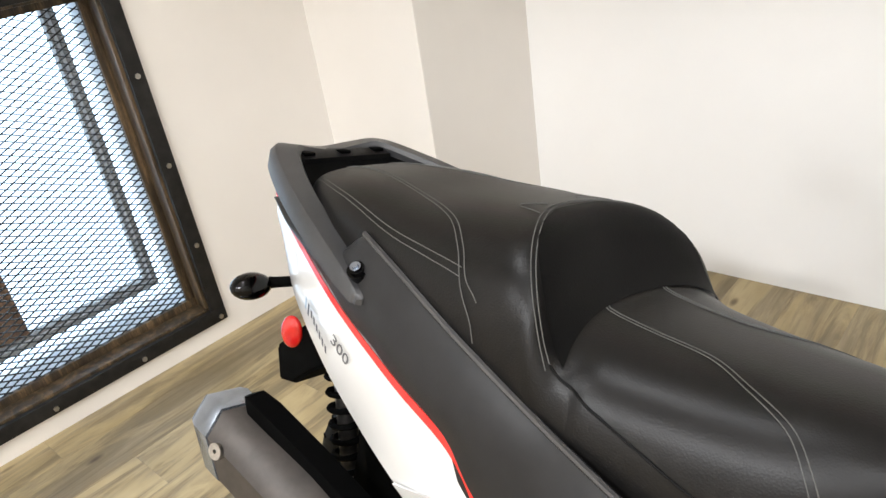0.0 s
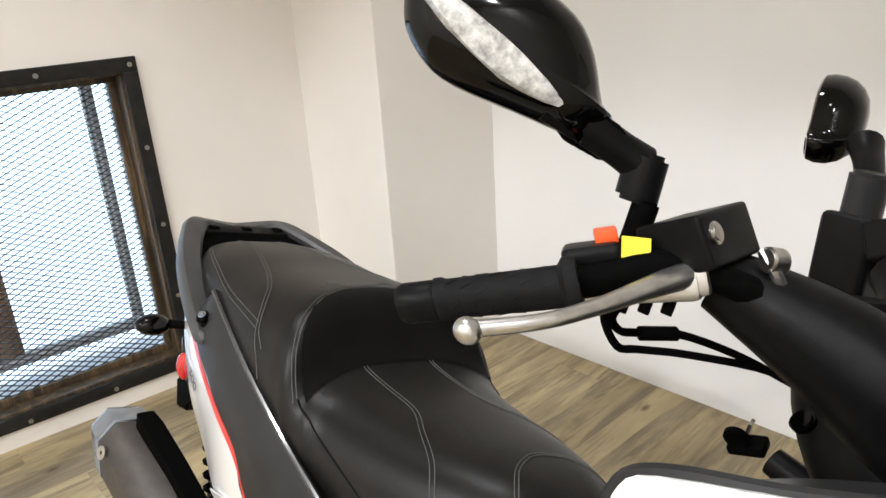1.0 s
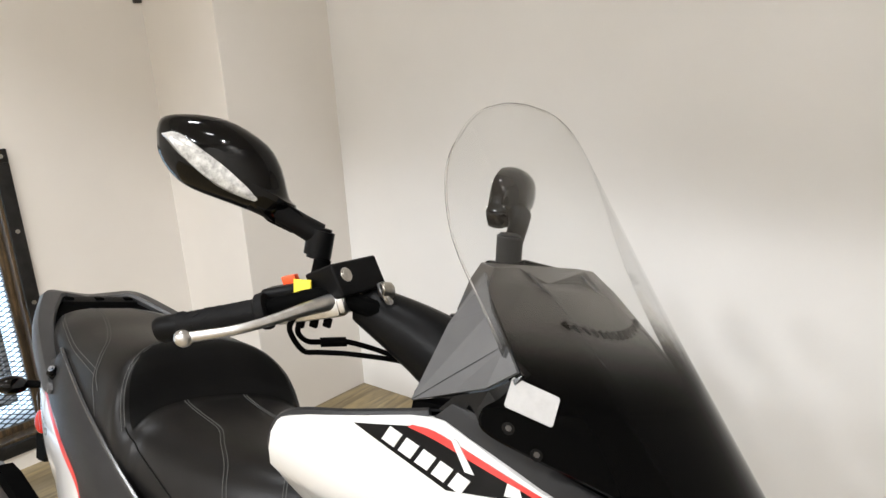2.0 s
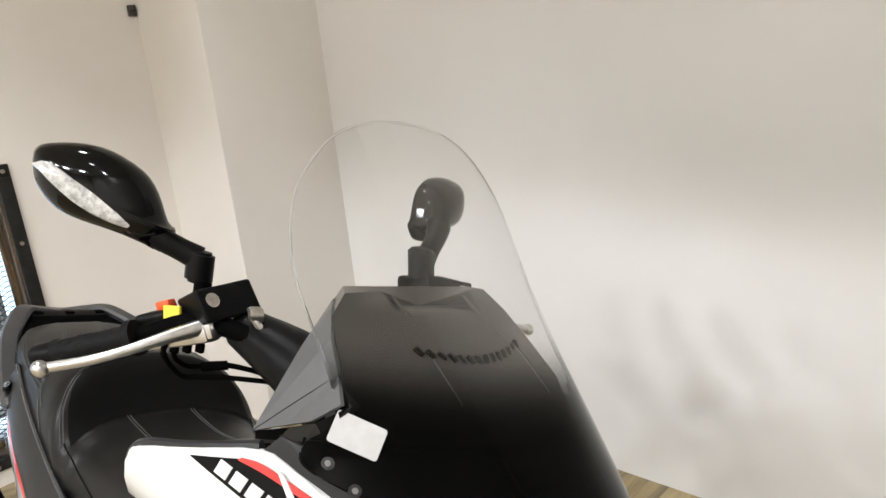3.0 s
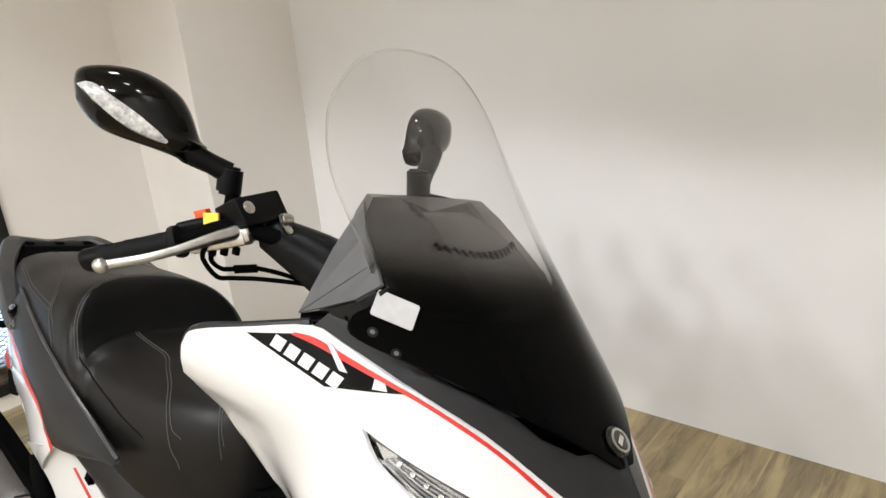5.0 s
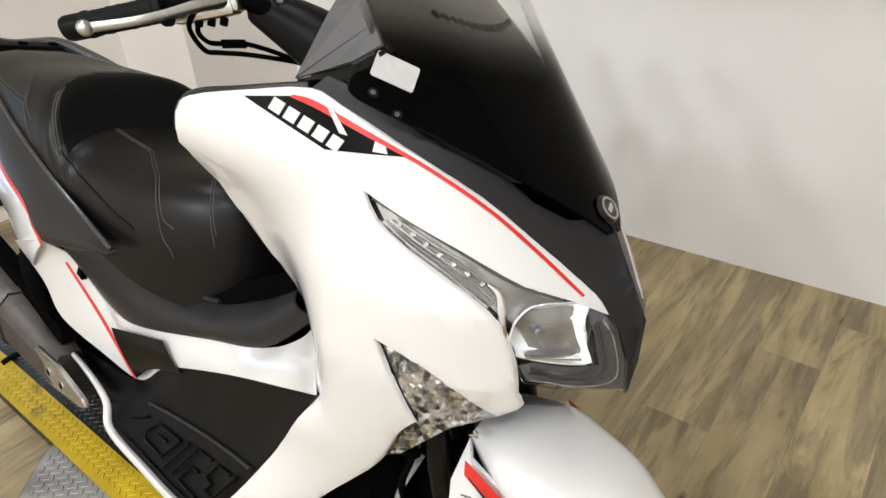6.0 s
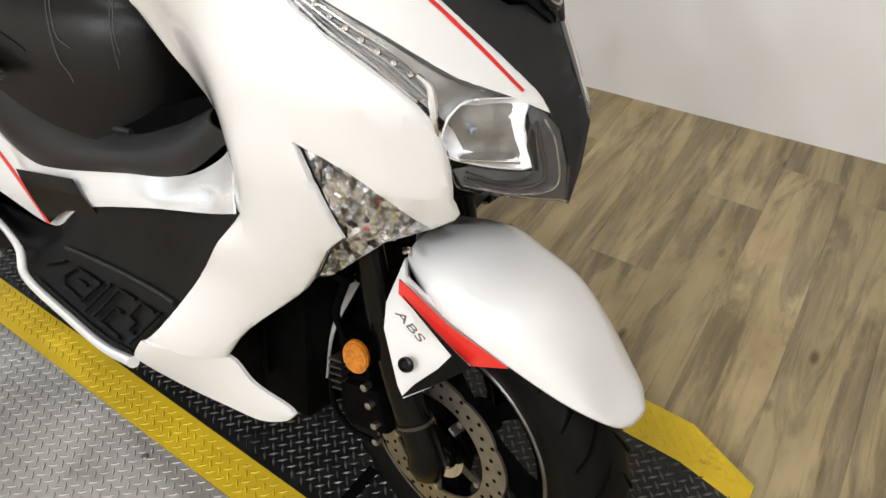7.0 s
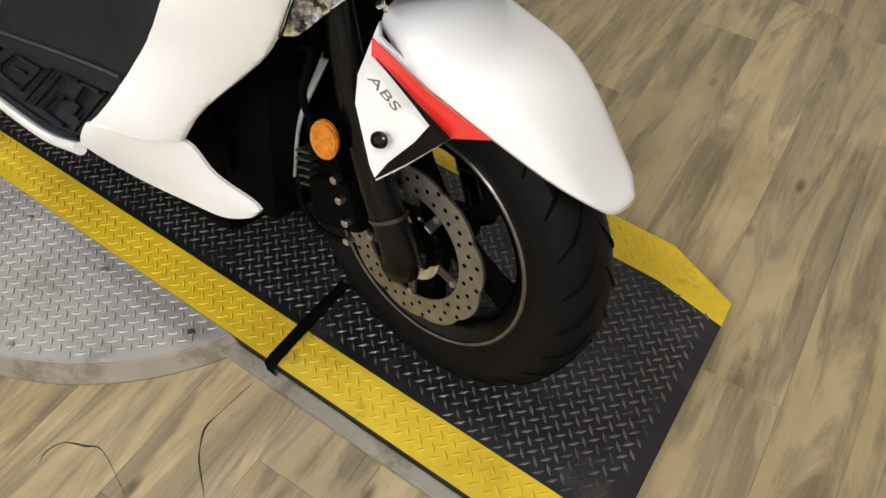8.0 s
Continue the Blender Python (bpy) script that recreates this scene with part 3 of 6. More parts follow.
treads("tread", lambda x, y: -1.23 < x < 1.17 and nearin(x) + 0.012 < y < 0.92, 0.0402, TREADBLACK, deck, 0.0180, 0.0112, 0.0032, 0.0018, ROT)
treads("band_tread", lambda x, y: -1.23 < x < 1.19 and near(x) + 0.013 < y < nearin(x) - 0.010, 0.0412, YELLOW, deck, 0.0180, 0.0112, 0.0032, 0.0018, ROT)
treads("band_tread", lambda x, y: -1.23 < x < 1.17 - max(0, y - 0.96) * 2.2 and 0.94 < y < 1.018 and (x < 1.04 or y < 1.02 - (x - 1.04) * 0.45), 0.0412, YELLOW, deck, 0.0180, 0.0112, 0.0032, 0.0018, ROT)
part("edge_strip", prism([(0.40, near(0.40) - 0.030), (1.22, near(1.22) - 0.026), (1.22, near(1.22) - 0.001), (0.40, near(0.40) - 0.001)], 0.0, 0.022, "xy", 0.003), GREYSTRIP, deck, "dusty grey edge strip")

strap = thing("tie_strap", pose(0, 0, 0), "flat black tie-down strap across the yellow edge", "strap", "tie-down straps")
bm = slab([[Vector(p) + Vector((0.0115, 0.0, 0)), Vector(p) + Vector((0.0115, 0.0, 0.003)), Vector(p) + Vector((-0.0115, 0.0, 0.003)), Vector(p) + Vector((-0.0115, 0.0, 0))]
           for p in ((0.574, 0.340, 0.006), (0.568, 0.343, 0.041), (0.566, 0.356, 0.0445), (0.563, 0.45, 0.0445), (0.562, 0.56, 0.0430))])
part("webbing", bm, MATTE, strap, smooth=False)
copy_thing(strap, pose(-1.585, 0.042, 0, 0, 0, 0))

# scars in the vinyl before the turntable
scar = thing("floor_scar", pose(0, 0, 0), "dark cut and lifted seam in the vinyl floor", "floor scar")
part("cut", tube([(0.545, 0.31, 0.0), (0.543, 0.28, 0.0), (0.540, 0.231, 0.0), (0.541, 0.200, 0.0), (0.560, 0.172, 0.0), (0.579, 0.152, 0.0), (0.63, 0.117, 0.0)], [0.0006, 0.0008, 0.0007, 0.0024, 0.0010, 0.0016, 0.0005], 6), LIFTBLACK, scar)
part("cut", tube([(0.362, -0.006, 0.0), (0.354, 0.013, 0.0), (0.364, 0.04, 0.0), (0.399, 0.058, 0.0), (0.432, 0.07, 0.0), (0.525, 0.042, 0.0)], [0.0005, 0.0012, 0.0008, 0.0018, 0.0007, 0.0005], 6), LIFTBLACK, scar)

clip = thing("wall_clip", pose(-2.04, 1.500, 1.752), "small grey plastic cable clip on the cream wall", "clip")
part("body", box(0.0, 0.018, -0.016, 0.016, 0.0, 0.045, 0.004), COWLGREY, clip)
part("strap", tube([(0.018, -0.014, 0.020), (0.026, 0.0, 0.020), (0.018, 0.014, 0.020)], 0.003, 6), COVER, clip)


# ---- the scooter ----
# Built upright and symmetrical (x forward, y to its left, z up), then set leaning on its stand.
scooter = thing("motor_scooter", pose(0.7162, 0.4082, 0.035, -17.3, 0, -2.2), "white maxi scooter with red stripes, black seat and tall windscreen", "scooter")
LEANED = Matrix(((1, 0, 0, 0), (0.058, 1, -0.13, 0.161), (0, 0, 1, 0), (0, 0, 0, 1)))
MIRROR = Matrix.Diagonal((1, -1, 1, 1))


def sp(name, bm, material, parent=None, label="", smooth=True):
    return part(name, bm, material, parent or scooter, label, smooth, LEANED)


def both(name, bm, material, parent=None, label="", smooth=True):
    """The part on the right side and its mirror image on the left."""
    other = bm.copy()
    other.transform(MIRROR)
    a = sp(name, bm, material, parent, label, smooth)
    b = sp(name, other, material, parent, label, smooth)
    return a, b


def half_width(x, z):
    """How far the side of the front body stands from the middle."""
    xf = 0.125 + (0.6 * (z - 0.8) if z < 0.8 else 0) - (0.62 * (z - 0.9) if z > 0.9 else 0)
    d = 0.285 * (1 - math.exp(-max(xf - x, 0) / 0.11))
    d += 0.03 * ease((-0.15 - x) / 0.2) * ease((z - 0.95) / 0.1)
    d -= 0.122 * ease((-0.15 - x) / 0.19) * min(max((1.02 - z) / 0.25, 0), 1) * ease((z - 0.64) / 0.1)
    d += 0.05 * ease((0.6 - z) / 0.2) * ease((-0.15 - x) / 0.15)
    d -= 0.9 * max(0, 0.38 - z)
    return max(d, 0.0)


def smooth_outline(pts, n, sharp=()):
    """An outline rounded through its points, but for those numbered in sharp."""
    if not n:
        return pts
    k = len(pts)
    cuts = sorted(sharp) or [0]
    out = []
    for a, b in zip(cuts, cuts[1:] + [cuts[0] + k]):
        run = [pts[i % k] for i in range(a, b + 1)]
        out += [(p.x, p.y) for p in crs([(u, v, 0) for u, v in run], n)][:-1] if len(run) > 1 else run[:1]
    return out


def panel(outline, lift=0.0, thick=0.004, edge=0.004, n=3, sharp=(), width=half_width, xstep=0.02):
    """A skin over the side of the body inside an outline drawn in side view."""
    pts = smooth_outline(outline, n, sharp)
    bm = bmesh.new()
    bm.faces.new([bm.verts.new((u, 0, v)) for u, v in pts])
    bm.normal_update()
    bmesh.ops.triangulate(bm, faces=bm.faces[:], ngon_method="EAR_CLIP")
    xs, zs = [p[0] for p in pts], [p[1] for p in pts]
    x = min(xs)
    while x < max(xs):
        x += xstep if x < -0.02 else 0.008
        bmesh.ops.bisect_plane(bm, geom=bm.verts[:] + bm.edges[:] + bm.faces[:], plane_co=(x, 0, 0), plane_no=(1, 0, 0))
    z = min(zs)
    while z < max(zs):
        z += 0.02
        bmesh.ops.bisect_plane(bm, geom=bm.verts[:] + bm.edges[:] + bm.faces[:], plane_co=(0, 0, z), plane_no=(0, 0, 1))
    bmesh.ops.remove_doubles(bm, verts=bm.verts, dist=0.0004)
    rim = {v for e in bm.edges if e.is_boundary for v in e.verts}
    for v in bm.verts:
        v.co.y = -(max(width(v.co.x, v.co.z) + lift, 0.0) - (edge * 0.35 if v in rim else 0))
    for f in bm.faces:
        f.normal_update()
        if f.normal.y > 0:
            f.normal_flip()
    skin = bmesh.ops.extrude_face_region(bm, geom=bm.faces[:])
    for v in [g for g in skin["geom"] if isinstance(g, bmesh.types.BMVert)]:
        v.co.y = min(v.co.y + thick, 0.0)
    return bm


def rails(a, b, n=5, across=6, bulge=0.0, thick=0.004, mid=None):
    """A skin between two rails of (x, out, z); bulge pushes its middle outwards."""
    la, lb = crs([(x, -d, z) for x, d, z in a], n), crs([(x, -d, z) for x, d, z in b], n)
    lm = crs([(x, -d, z) for x, d, z in mid], n) if mid else None
    rows = []
    for i, (p, q) in enumerate(zip(la, lb)):
        row = []
        for k in range(across + 1):
            t = k / across
            if lm:
                c = p * (1 - t) ** 2 + (lm[i] * 2 - (p + q) / 2) * 2 * t * (1 - t) + q * t * t
            else:
                c = p.lerp(q, t)
            row.append(c + Vector((0, -bulge * 4 * t * (1 - t), 0)))
        rows.append(row)
    inner = [[v + Vector((0, thick, 0)) for v in r] for r in rows]
    return slab([r + list(reversed(s)) for r, s in zip(rows, inner)])


# -- inner body, dark, behind all skins
rings = []
for z in (0.30, 0.40, 0.50, 0.60, 0.70, 0.80, 0.90, 1.0, 1.06):
    xf = 0.125 + (0.6 * (z - 0.8) if z < 0.8 else 0) - (0.62 * (z - 0.9) if z > 0.9 else 0)
    back = -0.30
    front = xf - 0.070 if z > 0.74 else xf - 0.20
    xs = [front, front - 0.03, front - 0.08, (front + back) / 2, back]
    side = [(x, max(0.004, min(half_width(x, z), 0.235 if z > 0.6 else 0.20) - 0.045)) for x in xs]
    rings.append([Vector((x, -d, z)) for x, d in side] + [Vector((x, d, z)) for x, d in reversed(side)])
sp("inner_body", slab(rings), MATTE, None, "matte black inner bodywork")
# black box added to stand in for the shaded void behind the shield
sp("void_box", box(-0.34, -0.20, -0.14, 0.14, 0.25, 0.62, 0.02), MATTE, None, "matte black box for the dark void behind the shield")

# -- front shield
SHIELD = [(-0.381, 1.066), (-0.357, 1.086), (-0.273, 1.11), (-0.213, 1.124), (-0.18, 1.111), (-0.108, 1.075), (-0.036, 1.033), (0.026, 0.982),
          (0.079, 0.933), (0.098, 0.909), (0.066, 0.926), (0.027, 0.941), (-0.030, 0.972), (-0.092, 1.000), (-0.138, 1.022), (-0.117, 0.991),
          (-0.085, 0.968), (-0.040, 0.942), (0.010, 0.909), (0.029, 0.882), (0.041, 0.835), (0.043, 0.773), (0.018, 0.746), (-0.011, 0.796),
          (-0.052, 0.826), (-0.099, 0.843), (-0.078, 0.792), (-0.065, 0.717), (-0.088, 0.688), (-0.116, 0.631), (-0.148, 0.583), (-0.222, 0.494),
          (-0.254, 0.430), (-0.30, 0.424), (-0.345, 0.427), (-0.372, 0.420),
          (-0.336, 0.466), (-0.266, 0.592), (-0.225, 0.664), (-0.2, 0.706), (-0.255, 0.725), (-0.288, 0.762)]
SHIELD += [(-0.307, 0.792), (-0.325, 0.820), (-0.344, 0.860), (-0.364, 0.910), (-0.383, 0.952), (-0.390, 0.985), (-0.390, 1.02)]
shield = both("front_shield", panel(SHIELD, 0, 0.006, 0.006, 3, (9, 14, 22, 25, 27, 32, 35, 39, 41)), WHITE)
DECAL = [(-0.277, 1.102), (-0.224, 1.1125), (-0.165, 1.090), (-0.107, 1.067), (-0.184, 1.059)]
both("side_decal", panel(DECAL, 0.0012, 0.001, 0, 0), DECAL_BLACK, None, "glossy black decal")
hi = crs([(-0.224, 1.114, 0), (-0.204, 1.112, 0), (-0.167, 1.097, 0), (-0.106, 1.071, 0), (-0.061, 1.047, 0), (-0.017, 1.017, 0), (0.031, 0.975, 0), (0.075, 0.932, 0)], 4)
lo = crs([(-0.227, 1.111, 0), (-0.202, 1.104, 0), (-0.1655, 1.090, 0), (-0.107, 1.0675, 0), (-0.062, 1.0440, 0), (-0.0178, 1.0142, 0), (0.0302, 0.9724, 0), (0.0745, 0.9300, 0)], 4)
both("red_stripe", panel([(p.x, p.y) for p in hi] + [(p.x, p.y) for p in reversed(lo)], 0.0024, 0.001, 0, 0), RED, None, "thin red stripe")
# the maker's word as plain blocks
for i in range(5):
    u, v = -0.247 + i * 0.0162, 1.0940 - i * 0.0073
    both("badge_mark", panel([(u, v), (u + 0.012, v - 0.0055), (u + 0.0175, v + 0.0085), (u + 0.0055, v + 0.0140)], 0.0036, 0.001, 0, 0), SILVERINK, None, "plain white badge block")
both("stripe_gap", panel([(-0.190, 1.1105), (-0.184, 1.108), (-0.163, 1.080), (-0.171, 1.081)], 0.0040, 0.001, 0, 0), WHITE, None, "slim white slash")
both("stripe_gap", panel([(-0.137, 1.085), (-0.128, 1.079), (-0.122, 1.067), (-0.136, 1.067)], 0.0018, 0.001, 0, 0), WHITE, None, "slim white slash")

# -- chin under the shield
CHIN_TOP = [(-0.372, 0.309, 0.424), (-0.340, 0.303, 0.428), (-0.30, 0.280, 0.426), (-0.256, 0.244, 0.428), (-0.228, 0.224, 0.376), (-0.184, 0.200, 0.341), (-0.171, 0.195, 0.327)]
CHIN_LOW = [(-0.398, 0.310, 0.374), (-0.372, 0.288, 0.345), (-0.33, 0.262, 0.318), (-0.275, 0.242, 0.306), (-0.222, 0.222, 0.296), (-0.186, 0.203, 0.306), (-0.171, 0.195, 0.324)]
both("chin_panel", rails(CHIN_TOP, CHIN_LOW, 5, 5, 0.004, 0.006), WHITE, None, "white chin panel")

# -- headlights
HEADLIGHT = [(-0.136, 1.021), (-0.092, 0.999), (-0.030, 0.971), (0.027, 0.940), (0.066, 0.925), (0.098, 0.908), (0.108, 0.890), (0.117, 0.839), (0.120, 0.785),
             (0.090, 0.801), (0.049, 0.814), (0.043, 0.835), (0.031, 0.882), (0.012, 0.909), (-0.038, 0.942), (-0.083, 0.968), (-0.115, 0.991)]
heads = both("headlight", panel(HEADLIGHT, 0, 0.003, 0, 2, (0, 5, 8), lambda x, z: half_width(x, z) - 0.013 - 0.022 * ease((x - 0.012) / 0.03)), LAMPGREY, None, "clear headlight with chrome reflector")
for lens in both("lens", panel(HEADLIGHT, -0.003, 0.003, 0.004, 2, (0, 5, 8)), SMOKELENS, None, "clear polycarbonate lens"):
    lens.visible_shadow = False
DISH = [(0.033, 0.862), (0.032, 0.880), (0.035, 0.900), (0.041, 0.916), (0.058, 0.921), (0.078, 0.9205), (0.083, 0.905), (0.089, 0.872), (0.094, 0.842), (0.075, 0.842), (0.052, 0.848), (0.039, 0.853)]


def dish_ring(k, depth):
    """A ring of the lamp's dish, drawn in towards its middle and set back."""
    pts = crs([(u, v, 0) for u, v in DISH + DISH[:1]], 3)[:-1]
    out = []
    for p in pts:
        u, v = 0.060 + (p.x - 0.060) * k, 0.878 + (p.y - 0.878) * k
        out.append(Vector((u - depth * 0.75, -half_width(u, v) + 0.008 + depth * 0.6, v)))
    return out


dish_rim = dish_ring(1.0, 0.0)
bm = bmesh.new()
rings = [[bm.verts.new(p) for p in dish_ring(k, h)] for k, h in ((1.0, 0.0), (0.93, 0.008), (0.84, 0.014), (0.70, 0.018), (0.50, 0.020), (0.25, 0.021))]
for a, b in zip(rings, rings[1:]):
    for i in range(len(a)):
        j = (i + 1) % len(a)
        bm.faces.new((a[i], a[j], b[j], b[i]))
bm.faces.new(rings[-1])
dishes = both("reflector_bowl", bm, BOWL, None, "bright chrome reflector bowl")
BEZEL = [(0.041, 0.838), (0.049, 0.816), (0.090, 0.803), (0.118, 0.789), (0.115, 0.838), (0.106, 0.889), (0.096, 0.906), (0.080, 0.917), (0.092, 0.885), (0.099, 0.836), (0.076, 0.836), (0.052, 0.843)]
bezels = both("headlight_bezel", panel(BEZEL, -0.010, 0.003, 0, 0), LAMPDARK, None, "dark stepped lamp bezel")
for side, head, dish, bez in zip((-1, 1), heads, dishes, bezels):
    mm = MIRROR if side > 0 else Matrix()
    dish.parent = head
    bez.parent = head
    sp("bowl_rim", moved(tube(dish_rim + dish_rim[:1], 0.0015, 8, 1), mm), REFLECTOR, head, "pale moulded rim")
    cup = lathe([(0.0, 0.0), (0.007, 0.0), (0.009, 0.003), (0.009, 0.014), (0.006, 0.018), (0.0, 0.018)], 18, "x")
    sp("bulb", moved(cup, mm @ pose(0.042, -0.114, 0.882, 0, 0, -38) @ Matrix.Scale(0.6, 4)), SMOOTHCAP, head, "bulb cap")
    sp("bowl_shelf", moved(box(-0.010, 0.010, -0.036, 0.036, -0.0015, 0.0015, 0.001), mm @ pose(0.062, -0.106, 0.8520, 0, 6, -38)), CHROME, head, "chrome shelf")
    for q, w in ((0.0, 0.0016), (0.009, 0.0026), (0.017, 0.0018)):
        line = [(0.097 - q * 0.4, 0.902 - q * 0.3), (0.107 - q, 0.872), (0.113 - q, 0.815 + q), (0.092 - q, 0.806 + q), (0.052, 0.819 + q)]
        sp("lens_step", moved(tube([(u, -half_width(u, v) + 0.006, v) for u, v in line], w, 6), mm), COWLGREY if q else LAMPGREY, head, "stepped lens edge")
    # upper arm: lamp strip, fluted reflector and chrome lips
    for i in range(7):
        x, z = -0.094 + i * 0.0150, 0.9915 - i * 0.0088
        d = half_width(x, z) - 0.0050
        sp("daytime_light", moved(lathe([(0.0, 0.0), (0.0032, 0.0004), (0.0042, 0.0022), (0.0046, 0.004)], 12, "y"), mm @ pose(x, -d, z, -25, 0, 20)), CHROME, head, "small chrome daytime light cup")
    for k in range(5):
        f = k / 4
        rib = [(-0.112 + 0.012 * f, 0.9905 + 0.004 * f), (-0.076 + 0.014 * f, 0.966 + 0.010 * f), (-0.034 + 0.016 * f, 0.942 + 0.011 * f), (0.008 + 0.010 * f, 0.912 + 0.012 * f)]
        sp("light_guide", moved(tube([(u, -half_width(u, v) + 0.008, v) for u, v in rib], 0.0016 if k % 2 else 0.0021, 6), mm), LAMPGREY if k % 2 == 0 else COWLPALE, head, "fluted chrome reflector")
    lip = [(-0.128, 1.014), (-0.09, 0.9975), (-0.030, 0.9690), (0.022, 0.9405), (0.06, 0.926)]
    sp("light_guide", moved(tube([(u, -half_width(u, v) + 0.006, v) for u, v in lip], 0.0020, 6), mm), LAMPDARK, head, "dark upper lip")
    curl = [(0.000, 0.938), (0.012, 0.928), (0.020, 0.912), (0.026, 0.892), (0.029, 0.870)]
    sp("light_guide", moved(tube([(u, -half_width(u, v) + 0.007, v) for u, v in curl], [0.003, 0.005, 0.0055, 0.004, 0.002], 8), mm), CHROME, head, "chrome curl beside the bowl")

# -- nose between the stripes
NOSE = [(-0.213, 1.122), (-0.108, 1.073), (-0.036, 1.031), (0.026, 0.980), (0.079, 0.931), (0.098, 0.908), (0.109, 0.890), (0.119, 0.838), (0.122, 0.784),
        (0.128, 0.84), (0.127, 0.90), (0.104, 0.94), (0.077, 0.984), (0.058, 1.018), (0.03, 1.012), (0.0, 1.03), (-0.025, 1.052), (-0.06, 1.072), (-0.10, 1.09), (-0.15, 1.125), (-0.20, 1.14)]
both("nose_panel", panel(NOSE, -0.004, 0.004, 0.002, 0), COVER, None, "dark grey nose panel")

# -- turn signals
SIGNAL = [(-0.097, 0.842), (-0.052, 0.826), (-0.011, 0.796), (0.018, 0.746), (-0.03, 0.715), (-0.10, 0.636), (-0.114, 0.633), (-0.088, 0.688), (-0.065, 0.717), (-0.078, 0.792)]
sigs = both("turn_signal", panel(SIGNAL, -0.012, 0.003, 0, 0), FACETED, None, "clear turn signal with faceted chrome reflector")
for lens in both("lens", panel(SIGNAL, -0.002, 0.003, 0.003, 0), LENS, None, "clear lens"):
    lens.visible_shadow = False
rng = random.Random(2)
for side, sig in zip((-1, 1), sigs):
    mm = MIRROR if side > 0 else Matrix()
    for k in range(9):
        t, s = rng.random(), rng.random()
        x, z = -0.072 + 0.055 * t, 0.810 - 0.07 * t - (0.01 + 0.04 * t) * s
        d = half_width(x, z) - 0.014
        sp("facet", moved(box(-0.006, 0.006, -0.003, 0.003, -0.005, 0.005, 0.002, 1), mm @ pose(x, -d, z, rng.uniform(-40, 40), rng.uniform(-40, 40), rng.uniform(-60, 20))), CHROME, sig, smooth=False)

# -- windscreen
WIDTHS = [(1.000, 0.016), (1.025, 0.055), (1.06, 0.118), (1.09, 0.172), (1.112, 0.216), (1.13, 0.243), (1.148, 0.236), (1.162, 0.214), (1.18, 0.203), (1.22, 0.199), (1.30, 0.195), (1.37, 0.171), (1.415, 0.138), (1.447, 0.102), (1.465, 0.058), (1.471, 0.02)]


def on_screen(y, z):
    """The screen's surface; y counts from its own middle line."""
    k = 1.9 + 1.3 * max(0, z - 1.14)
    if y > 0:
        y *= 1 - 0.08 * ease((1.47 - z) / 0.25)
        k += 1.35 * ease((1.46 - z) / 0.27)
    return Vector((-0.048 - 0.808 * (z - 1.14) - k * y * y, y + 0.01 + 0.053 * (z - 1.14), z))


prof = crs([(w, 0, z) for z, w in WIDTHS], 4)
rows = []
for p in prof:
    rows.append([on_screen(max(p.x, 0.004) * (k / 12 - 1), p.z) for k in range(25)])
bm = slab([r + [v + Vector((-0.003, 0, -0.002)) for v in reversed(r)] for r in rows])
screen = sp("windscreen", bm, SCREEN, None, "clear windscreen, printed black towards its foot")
att = screen.data.attributes.new("print", "FLOAT", "POINT")
for i, v in enumerate(screen.data.vertices):
    att.data[i].value = 1 - ease((v.co.z - 1.150) / 0.085)
rim = [p for p in prof if p.z > 1.17]
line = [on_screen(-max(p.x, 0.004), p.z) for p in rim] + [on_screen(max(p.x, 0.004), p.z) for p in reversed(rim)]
sp("screen_edge", tube([p + Vector((-0.0015, 0, -0.001)) for p in line], 0.0014, 8, 1), LENS, screen, "polished edge of the screen").visible_shadow = False


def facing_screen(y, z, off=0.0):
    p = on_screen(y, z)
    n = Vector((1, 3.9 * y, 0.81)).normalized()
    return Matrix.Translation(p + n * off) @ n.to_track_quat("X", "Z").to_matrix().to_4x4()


for y, z in ((-0.226, 1.133), (-0.2136, 1.114), (0.214, 1.133), (0.200, 1.112)):
    b = sp("screen_bolt", moved(disc(0.0062, -0.002, 0.0025, 18, 0.001, "x"), facing_screen(y, z, -0.006 if y > 0 else 0)), FORKBLACK, None, "black screen bolt in a rubber washer")
    sp("bolt_socket", moved(disc(0.0032, 0.0024, 0.0031, 6, 0, "x"), facing_screen(y, z, -0.006 if y > 0 else 0)), DARKMETAL, b, "worn metal socket")
emb = sp("nose_emblem", moved(disc(0.019, -0.002, 0.006, 24, 0.003, "x"), facing_screen(0.0, 1.024, 0.001)), DARKMETAL, None, "round dark emblem bolt")
sp("emblem_mark", moved(box(0.006, 0.0072, -0.008, 0.008, -0.0035, 0.0035), facing_screen(0.0, 1.024, 0.001) @ pose(0, 0, 0, 35, 0, 0)), CHROME, emb)
sp("emblem_ring", moved(lathe([(0.0125, 0.005), (0.0155, 0.005), (0.0155, 0.0072), (0.0125, 0.0072)], 24, "x"), facing_screen(0.0, 1.024, 0.001)), METAL, emb, "bright ring")
corners = [(a * 0.0245 + math.cos(radians(w + k * 30)) * 0.003 - a * 0.003, b * 0.0165 + math.sin(radians(w + k * 30)) * 0.003 - b * 0.003) for a, b, w in ((1, 1, 0), (-1, 1, 90), (-1, -1, 180), (1, -1, 270)) for k in range(4)]
sp("sticker", moved(prism(corners, 0.0008, 0.0016, "yz"), facing_screen(-0.197, 1.157) @ pose(0, 0, 0, -20, 0, 0)), STICKER, screen, "white paper sticker with rounded corners", False)

